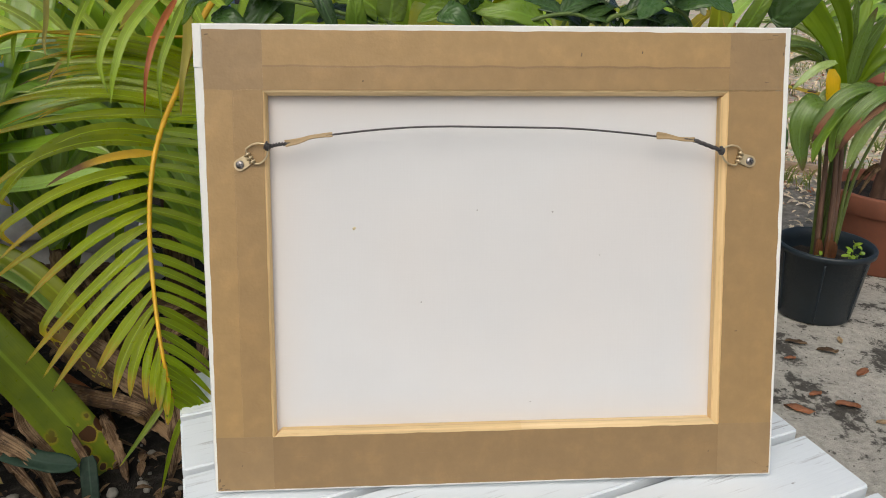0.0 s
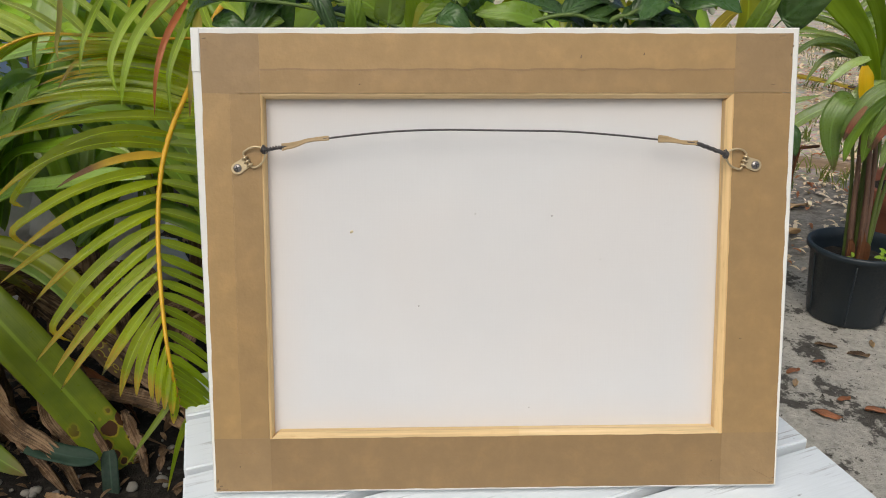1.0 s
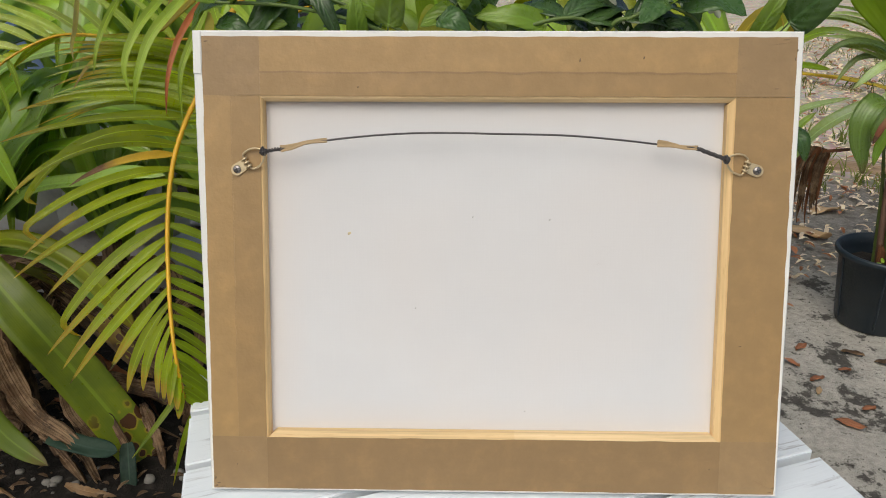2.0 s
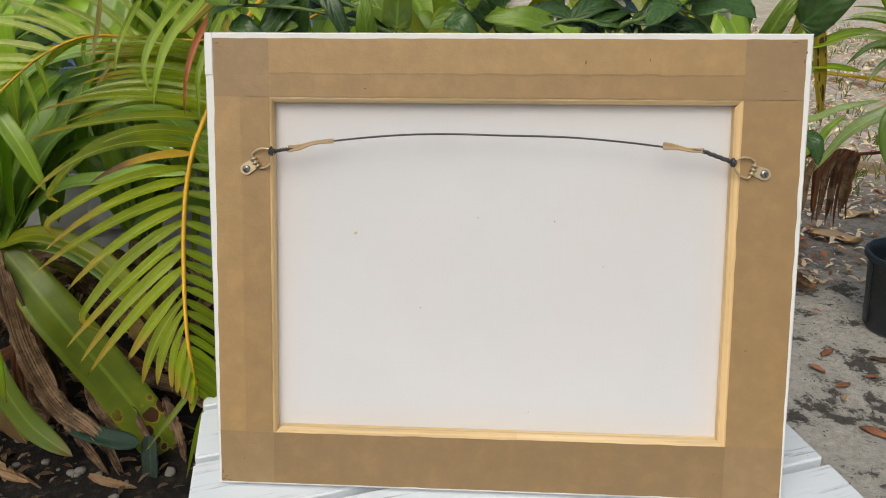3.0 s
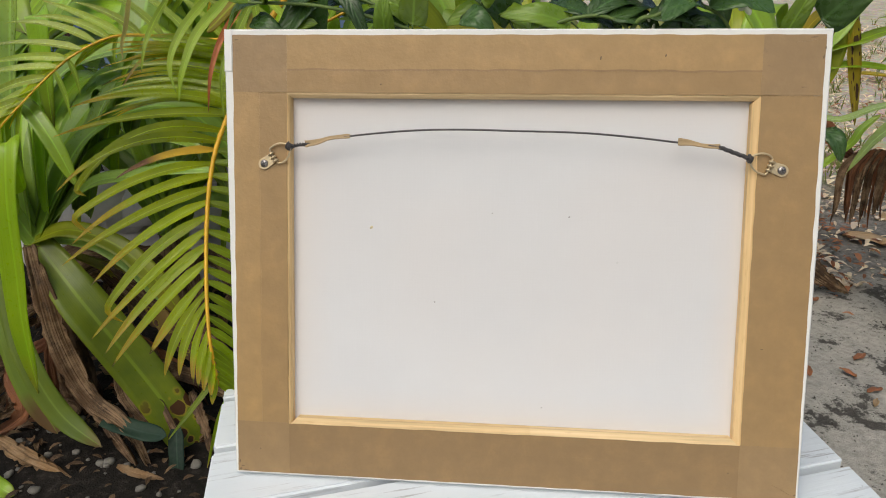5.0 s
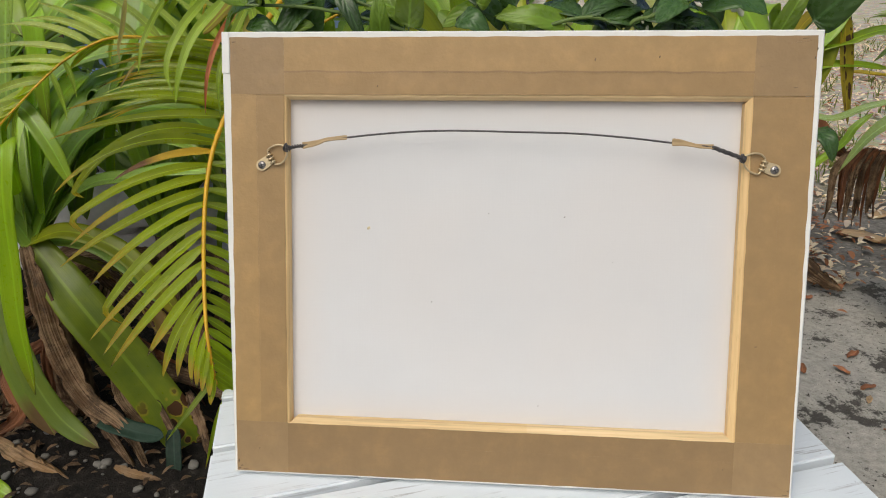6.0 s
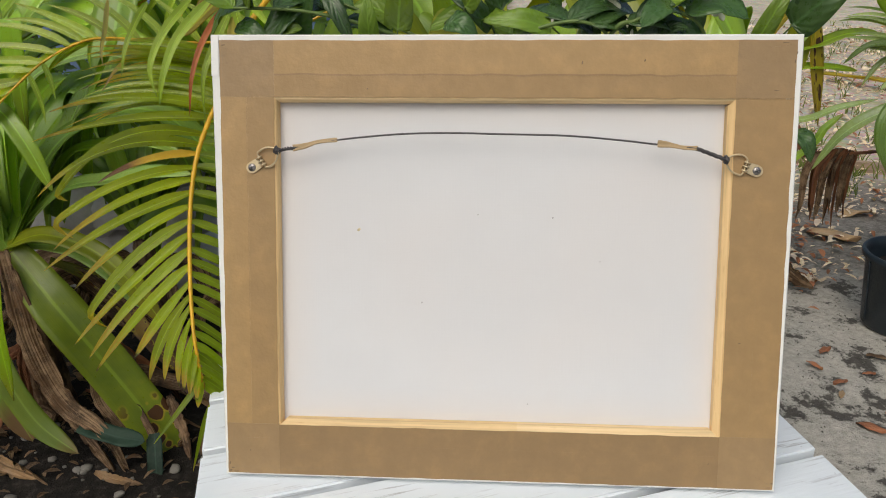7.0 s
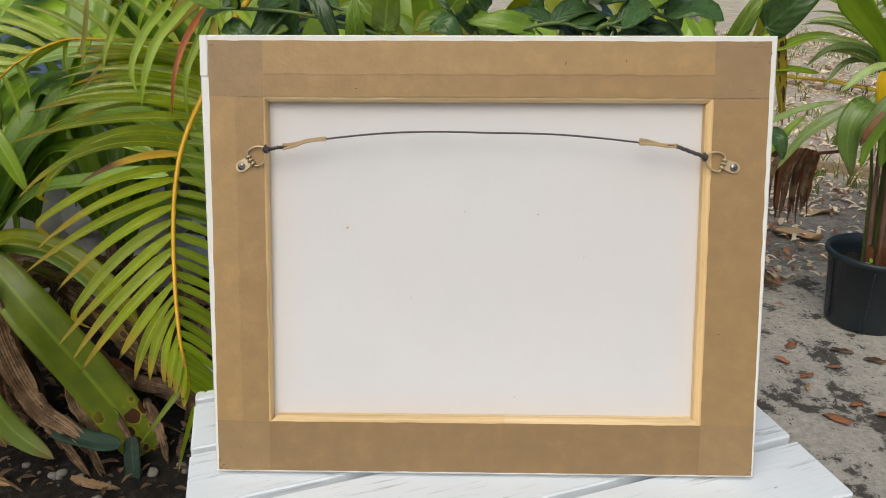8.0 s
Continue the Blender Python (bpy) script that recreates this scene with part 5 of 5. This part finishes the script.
def potted_palm():
    o = Vector((1.048, 1.25, 0.0))
    p = thing("potted_palm", "young palm with several canes in a black nursery pot", "palm", o)

    def w(*q):
        return Vector(q) - o
    canes = [((1.031, 1.25), (1.010, 1.25, 0.33), (0.990, 1.25, 0.52), 0.0078, STEM), ((1.040, 1.225), (1.017, 1.22, 0.37), (0.985, 1.22, 0.56), 0.0078, STEM), ((1.018, 1.232), (1.000, 1.23, 0.30), (0.988, 1.23, 0.44), 0.0078, STEM), ((1.052, 1.235), (1.040, 1.235, 0.34), (1.02, 1.235, 0.50), 0.0078, STEM),
             ((1.065, 1.24), (1.062, 1.24, 0.376), (1.085, 1.24, 0.52), 0.0052, CANE), ((1.060, 1.26), (1.052, 1.26, 0.38), (1.045, 1.26, 0.56), 0.0055, CANE), ((1.048, 1.27), (1.03, 1.27, 0.40), (1.002, 1.25, 0.62), 0.0075, CANE), ((1.022, 1.26), (1.0, 1.26, 0.36), (0.965, 1.25, 0.52), 0.0055, CANE), ((1.07, 1.25), (1.085, 1.25, 0.38), (1.14, 1.25, 0.55), 0.0055, CANE), ((1.036, 1.24), (1.02, 1.24, 0.42), (0.99, 1.23, 0.60), 0.0055, CANE)]
    for (x, y), half, top, r, m in canes:
        shape_part("cane", tube([w(x, y, 0.14), w(*half), w(*top)], r, 18, 9, 0.55, 0.1), m, p)
    for (x, y), h in (((1.035, 1.222), 0.26), ((1.012, 1.228), 0.23), ((1.05, 1.226), 0.22)):
        shape_part("sheath", blade([w(x, y, 0.15), w(x - 0.002, y - 0.006, 0.20), w(x - 0.006, y - 0.002, h)], 0.02, strap_shape, 0.6, 10, 4, (0, -1, 0), 0.001, 0.1), DEAD_RED, p)

    def wedge_shape(t):
        return (0.16 + 0.84 * t ** 0.8) * (1 - max(0.0, (t - 0.8) / 0.2) ** 2 * 0.8)
    # two broad pleated leaves that rise out of the crown
    for pts, wd in (([w(0.998, 1.23, 0.60), w(0.945, 1.22, 0.705), w(0.885, 1.22, 0.775), w(0.82, 1.22, 0.84)], 0.074), ([w(1.0, 1.24, 0.61), w(0.978, 1.23, 0.73), w(0.937, 1.22, 0.81), w(0.895, 1.22, 0.865)], 0.046)):
        shape_part("leaf", blade(pts, wd, wedge_shape, 0.22, 22, 10, (-0.5, -0.75, 0.2), 0.0007, 0.08), WEDGE, p)
    # narrow leaves that fan out above
    for top in ((1.017, 1.2, 0.80), (1.045, 1.2, 0.78), (1.075, 1.2, 0.76), (1.11, 1.19, 0.72), (1.14, 1.2, 0.68), (0.99, 1.24, 0.82), (1.06, 1.3, 0.84), (1.12, 1.28, 0.80)):
        a, b = Vector((1.005, 1.235, 0.60)), Vector(top)
        shape_part("leaf", blade([w(*a), w(*(a.lerp(b, 0.45) + Vector((-0.006, 0, 0.02)))), w(*b)], random.uniform(0.024, 0.036), strap_shape, 0.4, 16, 4, (-0.4, -0.8, 0.3), 0.0006, 0.1), random.choice((WEDGE, DARK_LEAF, LILY)), p)
    leaves = (
        ([(0.958, 1.22, 0.672), (0.906, 1.21, 0.656), (0.856, 1.21, 0.610)], 0.022, GREY_LEAF), ([(1.024, 1.22, 0.615), (0.95, 1.20, 0.612), (0.901, 1.19, 0.572)], 0.020, GREY_LEAF),
        ([(0.93, 1.19, 0.585), (0.885, 1.16, 0.583), (0.862, 1.15, 0.545), (0.866, 1.15, 0.49), (0.886, 1.15, 0.428)], 0.056, DARK_LEAF), ([(1.09, 1.20, 0.60), (0.985, 1.13, 0.628), (0.922, 1.12, 0.603), (0.884, 1.12, 0.545), (0.872, 1.12, 0.51)], 0.032, DARK_LEAF), ([(1.09, 1.21, 0.59), (1.0, 1.15, 0.605), (0.94, 1.14, 0.57), (0.905, 1.14, 0.50), (0.90, 1.14, 0.45)], 0.030, LILY_DARK),
        ([(1.10, 1.18, 0.60), (1.03, 1.12, 0.618), (0.975, 1.11, 0.585), (0.945, 1.11, 0.53), (0.932, 1.11, 0.49)], 0.040, DARK_LEAF), ([(1.11, 1.19, 0.58), (1.06, 1.13, 0.585), (1.01, 1.12, 0.55), (0.985, 1.12, 0.49), (0.975, 1.12, 0.44)], 0.034, GREY_LEAF), ([(1.042, 1.105, 0.606), (0.989, 1.095, 0.574), (0.946, 1.092, 0.529), (0.929, 1.092, 0.488)], 0.018, SCORCHED), ([(0.91, 1.112, 0.585), (0.885, 1.110, 0.545), (0.872, 1.110, 0.508)], 0.014, SCORCHED),
        ([(0.985, 1.18, 0.61), (0.952, 1.15, 0.54), (0.944, 1.14, 0.45)], 0.034, LILY_DARK), ([(0.934, 1.195, 0.660), (0.942, 1.185, 0.605), (0.952, 1.19, 0.552)], 0.034, BRIGHT_YELLOW), ([(0.99, 1.24, 0.55), (0.955, 1.25, 0.57), (0.881, 1.26, 0.543), (0.820, 1.28, 0.487), (0.776, 1.30, 0.397)], 0.034, GREY_LEAF),
        ([(1.10, 1.24, 0.56), (1.15, 1.2, 0.60), (1.22, 1.17, 0.54)], 0.05, DARK_LEAF), ([(1.02, 1.28, 0.62), (0.96, 1.30, 0.665), (0.90, 1.31, 0.66), (0.86, 1.31, 0.60)], 0.018, GREY_LEAF), ([(0.98, 1.26, 0.66), (0.92, 1.27, 0.70), (0.85, 1.28, 0.70), (0.80, 1.29, 0.655)], 0.020, DARK_LEAF))
    for pts, wd, m in leaves:
        shape_part("leaf", blade([w(*q) for q in pts], wd, strap_shape, 0.35, 18, 4, (-0.15, -0.6, 0.75), 0.0006, 0.12), m, p)
    # a feathery frond that leans out over the litter, its leaflets lying almost level
    rach = [w(0.99, 1.26, 0.60), w(0.955, 1.28, 0.68), w(0.95, 1.30, 0.74), w(0.96, 1.33, 0.82)]
    f = shape_part("frond", tube(rach, 0.003, 24, 8, 0.5), CANE, p)
    for i in range(15):
        s = 0.22 + 0.76 * i / 14
        arched_leaflet(f, spline(rach, s), 8 + 16 * s + random.uniform(-5, 5), random.uniform(0.14, 0.18), random.uniform(0.07, 0.13), random.uniform(0.013, 0.018), random.choice((GREY_LEAF, GREY_LEAF, DARK_LEAF)), 0.1)
    for i in range(9):
        s = 0.3 + 0.65 * i / 8
        arched_leaflet(f, spline(rach, s), 10 + random.uniform(-12, 12), random.uniform(0.10, 0.15), 0.1, 0.015, random.choice((GREY_LEAF, DARK_LEAF)), 0.3, 1)
    return p


def seedling(at, n=5):
    s = thing("seedling", "small light green weed sprouting in the pot", "weed", at)
    random.seed(3)
    for k in range(n):
        a = 1.9 * k
        top = Vector((0.018 * math.cos(a), 0.014 * math.sin(a), 0.022 + 0.011 * k))
        shape_part("stem", tube([(0, 0, -0.008), top * 0.5 + Vector((0, 0, 0.005)), top], 0.0008, 6, 5), TWIG, s)
        for j in range(4):
            b = 1.57 * j + k
            p = top * (1 - 0.13 * j)
            d = Vector((math.cos(b), math.sin(b), random.uniform(-0.3, 0.6))) * random.uniform(0.012, 0.02)
            shape_part("leaf", blade([p, p + d * 0.5, p + d], 0.011, oval_shape, 0.35, 6, 2, (0.2, -0.6, 0.7)), LILY, s)
    return s


def terracotta(at, r, h, label):
    p = thing("terracotta_pot", label, "plant pot", at, "terracotta pots")
    prof = [(0.0, 0.0), (r * 0.70, 0.0), (r * 0.72, 0.006), (r * 0.93, h * 0.74), (r * 0.935, h * 0.76), (r * 0.985, h * 0.765), (r, h * 0.78), (r * 1.02, h * 0.98), (r * 1.005, h), (r * 0.93, h), (r * 0.915, h * 0.985), (r * 0.88, h * 0.8)]
    shape_part("body", lathe(prof, 56, 0.003), TERRACOTTA, p)
    fill_soil(p, r * 0.9, h * 0.87)
    return p


black_pot()
potted_palm()
seedling((1.085, 1.185, 0.158))
seedling((1.01, 1.185, 0.156), 2)
terracotta((1.43, 1.585, 0.002), 0.19, 0.25, "large weathered terracotta pot of soil on the sand")
terracotta((2.78, 3.80, 0.0), 0.15, 0.26, "terracotta pot standing behind the other pots")


def pot_cane(at, height, label):
    c = thing("potted_cordyline", label, "plant", at, "plants in terracotta pots")
    shape_part("trunk", tube([(0, 0, -0.02), (0.012, 0.0, height * 0.5), (0.03, 0.01, height)], 0.026, 20, 12, 0.75, 0.1), STEM, c)
    random.seed(21)
    for pts, wd, m in bunch((0.03, 0.01, height), 16, 0.34, 0.3, 0.05, [LILY_DARK, LILY_DARK, LILY]):
        shape_part("leaf", blade(pts, wd, strap_shape, 0.3, 14, 4, (0, -0.4, 0.9), 0.0008, 0.1), m, c)
    for k in range(6):
        a = k * 1.1
        pts = [(0, 0, height * 0.3), (0.04 * math.cos(a), 0.04 * math.sin(a), height * 0.25), (0.075 * math.cos(a), 0.075 * math.sin(a), 0.012)]
        shape_part("dead_leaf", blade(pts, 0.016, strap_shape, 0.4, 10, 2, (0, -1, 0.3), 0.0, 0.4), DEAD, c)
    return c


pot_cane((1.39, 1.58, 0.215), 0.34, "dark-leaved plant with a thick stem in a terracotta pot")
pot_cane((2.78, 3.80, 0.222), 0.25, "leafy plant in a terracotta pot further off")


# ---- on the ground ----
def fallen_leaf(at, size, turn, m, label, curl=0.35, width=0.42):
    x, y = at
    a = radians(turn)
    d = Vector((math.cos(a), math.sin(a), 0)) * size
    z = bed_height(x, y) + 0.003
    pts = [Vector((0, 0, 0.001)) - d * 0.5, Vector((0, 0, 0.0 + 0.06 * size)) - d * 0.1, d * 0.3 + Vector((0, 0, 0.05 * size)), d * 0.5 + Vector((0, 0, curl * size * 0.35))]
    ob = shape_part("fallen_leaf", blade(pts, size * width, oval_shape, curl, 10, 4, (0, 0, 1), 0.0006, 0.35), m)
    ob.location = (x, y, z)
    return tagged(ob, label, "leaf", "fallen leaves")


random.seed(8)
for at, size, turn, m in (((0.775, 0.79), 0.062, -38, FALLEN), ((0.89, 0.80), 0.05, -25, FALLEN), ((0.84, 0.845), 0.032, 10, FALLEN), ((0.935, 0.735), 0.04, -10, FALLEN_TAN), ((0.775, 0.95), 0.04, 20, FALLEN), ((0.745, 1.02), 0.045, -60, FALLEN), ((0.80, 1.10), 0.045, 40, FALLEN),
                          ((0.86, 1.0), 0.03, 0, FALLEN), ((0.91, 1.07), 0.05, -30, DEAD), ((0.97, 1.03), 0.05, -20, DEAD), ((0.76, 0.905), 0.03, 60, FALLEN_TAN), ((1.0, 0.93), 0.045, 30, FALLEN), ((1.03, 1.08), 0.03, 70, FALLEN_TAN), ((0.96, 0.66), 0.04, 15, FALLEN), ((0.66, 1.02), 0.04, 80, FALLEN), ((0.72, 1.28), 0.05, -20, FALLEN_TAN), ((0.80, 1.42), 0.05, 35, FALLEN)):
    fallen_leaf(at, size, turn, m, "curled brown fallen leaf on pale sand" if m is not FALLEN_TAN else "tan fallen leaf on pale sand")
for at, size, turn in (((1.12, 1.86), 0.17, -40), ((1.30, 2.12), 0.13, 10)):
    fallen_leaf(at, size, turn, FALLEN_TAN, "large dry tan leaf lying on dark soil", 0.4, 0.4)


def long_yellow():
    pts = [(-0.30, 0.62, 0.02), (-0.1, 0.2, 0.05), (0.08, -0.2, 0.05), (0.2, -0.55, 0.015)]
    ob = shape_part("yellow_palm_blade", blade(pts, 0.09, strap_shape, 0.4, 20, 4, (0, 0, 1), 0.002, 0.15), YELLOW_LEAF)
    ob.location = (2.5, 4.4, bed_height(2.5, 4.4))
    tagged(ob, "long yellow dead palm blade lying on the litter", "leaf")


long_yellow()
plank = part("edging_board", box_bm(-0.9, -0.02, -0.01, 0.9, 0.02, 0.035, 0.004), PLANK)
plank.matrix_world = pose(1.9, 2.48, 0.004, 0, 0, -30)
tagged(plank, "weathered timber edging board half sunk in the soil", "board")


def scatter_litter():
    """Dry leaves, bits of bark and twigs lying all over the soil."""
    random.seed(31)
    for name, mat, count, spread in (("leaf_litter", FALLEN, 2000, 0), ("pale_leaf_litter", PALE_LITTER, 9500, 0), ("bed_litter", DEAD, 1500, 1), ("drifted_litter", FALLEN, 420, 2)):
        geos = []
        for i in range(count):
            if spread == 2:
                x, y = random.gauss(0.86, 0.14), random.gauss(1.95, 0.22)
            elif spread:
                x, y = random.uniform(-1.5, -0.2), random.uniform(0.25, 1.7)
            else:
                y = 1.5 + 6.5 * random.random() ** 1.4
                x = 0.35 + (y + 0.6) * random.uniform(-0.05, 0.62)
                if y < 2.1 and random.random() < 0.75 and x > 0.95:
                    continue
            s = random.uniform(0.014, 0.045) * (0.8 if spread == 1 else 1 + 0.15 * max(0, y - 2))
            a = random.uniform(0, 6.283)
            d = Vector((math.cos(a), math.sin(a), random.uniform(-0.45, 0.45))) * s
            p = Vector((x, y, bed_height(x, y) + random.uniform(0.006, 0.022)))
            geos.append(blade([p - d * 0.5, p + Vector((0, 0, s * 0.12)), p + d * 0.5], s * random.uniform(0.25, 0.5), oval_shape, random.uniform(0.1, 0.5), 4, 2, (0, 0, 1)))
        ob = shape_part(name, join(*geos), mat)
        tagged(ob, {"leaf_litter": "brown dry leaf litter strewn on the soil", "pale_leaf_litter": "pale tan leaf litter strewn on the soil", "drifted_litter": "drift of pinkish brown leaves on dark soil", "bed_litter": "torn dead leaves rotting in the planting bed"}[name], "leaf litter", kind="stuff")


scatter_litter()


def crumbs():
    """Small dark crumbs of humus and twigs on the sand."""
    random.seed(44)
    geos = []
    for i in range(3600):
        x, y = (random.uniform(0.35, 1.4), random.uniform(0.4, 1.8)) if i < 2700 else (random.uniform(-1.1, -0.4), random.uniform(0.35, 0.8))
        s = 0.0008 + 0.0024 * random.random() ** 2
        p = Vector((x, y, bed_height(x, y) + s * 0.4))
        v = [p + Vector((random.uniform(-s, s), random.uniform(-s, s), -s * 0.5)) for _ in range(4)] + [p + Vector((0, 0, s * 0.7))]
        geos.append((v, [(0, 1, 4), (1, 2, 4), (2, 3, 4), (3, 0, 4)], None))
    tagged(shape_part("humus_crumbs", join(*geos), POTTING), "dark crumbs of humus strewn on sand and soil", "debris", kind="stuff")


crumbs()


def pebbles():
    random.seed(17)
    meshes = [mesh_from("pebble", stone_geo(k, 1.0), PEBBLE) for k in range(5)]
    for i in range(110):
        x, y = random.uniform(-1.05, -0.42), random.uniform(0.36, 0.72)
        s = 0.0022 + 0.0075 * random.random() ** 2.2
        ob = new("pebble", meshes[i % 5])
        ob.matrix_world = Matrix.LocRotScale((x, y, bed_height(x, y) + s * 0.3), Euler((0.2 * random.random(), 0.2, random.uniform(0, 6))), (s, s, s))
        tagged(ob, "small grey pebble lying on dark soil", "pebble", "pebbles in the bed")


pebbles()


def pale_stand_ins():
    """White lumps at the back of the bed, standing in for unidentified white patches."""
    random.seed(19)
    for i in range(15):
        x, y = -1.7 + 1.3 * i / 14 + random.uniform(-0.04, 0.04), random.uniform(1.55, 1.9)
        s = random.uniform(0.04, 0.085)
        ob = shape_part("limestone_rock", stone_geo(i + 40, s), STAND_IN_WHITE)
        ob.location = (x, y, bed_height(x, y) + s * 0.3)
        tagged(ob, "rough white lump standing in for an unidentified white patch behind the plants", "rock", "limestone rocks")


pale_stand_ins()


def stand_in_heap():
    """Larger lumps piled up behind the lilies, standing in for an unidentified white object."""
    for i, (x, y, z, s) in enumerate(((-1.02, 1.36, 0.13, 0.16), (-1.25, 1.36, 0.12, 0.15), (-0.86, 1.36, 0.11, 0.14), (-1.12, 1.34, 0.27, 0.13), (-0.95, 1.34, 0.29, 0.13), (-0.97, 1.33, 0.42, 0.11), (-0.86, 1.34, 0.25, 0.11), (-0.87, 1.33, 0.40, 0.12), (-1.28, 1.34, 0.27, 0.11))):
        ob = shape_part("limestone_rock", stone_geo(i + 70, s), STAND_IN_WHITE)
        ob.location = (x, y, z)
        tagged(ob, "large white lump standing in for an unidentified white object behind the lilies", "rock", "limestone rocks")


stand_in_heap()


def hedge():
    """Dense shrubs that close the garden behind the bed."""
    random.seed(23)
    geos = []
    for i in range(5200):
        x = random.uniform(-4.2, 0.15)
        y = 2.15 + 0.7 * random.random() + 0.12 * math.sin(x * 3)
        z = 0.05 + 1.6 * random.random()
        s = random.uniform(0.06, 0.14)
        a = random.uniform(0, 6.283)
        d = Vector((math.cos(a), math.sin(a) * 0.7 - 0.3, random.uniform(-0.6, 0.5))).normalized() * s
        p = Vector((x, y, z))
        geos.append(blade([p, p + d * 0.5 + Vector((0, 0, s * 0.1)), p + d], s * random.uniform(0.25, 0.45), oval_shape, 0.25, 4, 2, (0, -0.3, 1)))
    tagged(shape_part("hedge", join(*geos), HEDGE), "dense dark green hedge behind the planting bed", "hedge", kind="stuff")
    geos = [tube([(-4.1 + 0.28 * i, 2.45, 0.0), (-4.08 + 0.28 * i, 2.5, 0.8), (-4.05 + 0.28 * i, 2.45, 1.5)], 0.012, 6, 6, 0.5) for i in range(15)]
    tagged(shape_part("hedge_stems", join(*geos), STEM), "thin woody stems of the hedge", "hedge", kind="stuff")


hedge()
wall = part("wall_far", box_bm(-7.0, 3.6, -0.1, -0.9, 3.8, 2.6), WALL_BLUE)
tagged(wall, "pale blue painted garden wall behind the hedge", "wall", kind="structure")


def grass():
    random.seed(29)
    geos = []
    for i in range(420):
        y = 2.3 + 6 * random.random() ** 1.3
        x = 0.5 + (y + 0.5) * random.uniform(0.0, 0.6)
        for k in range(6):
            a = random.uniform(0, 6.283)
            h = random.uniform(0.03, 0.09)
            p = Vector((x + random.uniform(-0.03, 0.03), y + random.uniform(-0.03, 0.03), bed_height(x, y)))
            d = Vector((math.cos(a), math.sin(a), 0)) * h * 0.6
            geos.append(blade([p, p + d * 0.3 + Vector((0, 0, h * 0.7)), p + d + Vector((0, 0, h))], 0.006, leaflet_shape, 0.2, 3, 2, (0, -1, 0.5)))
    tagged(shape_part("grass", join(*geos), GRASS), "sparse green weeds and grass among the litter", "grass", kind="stuff")


grass()
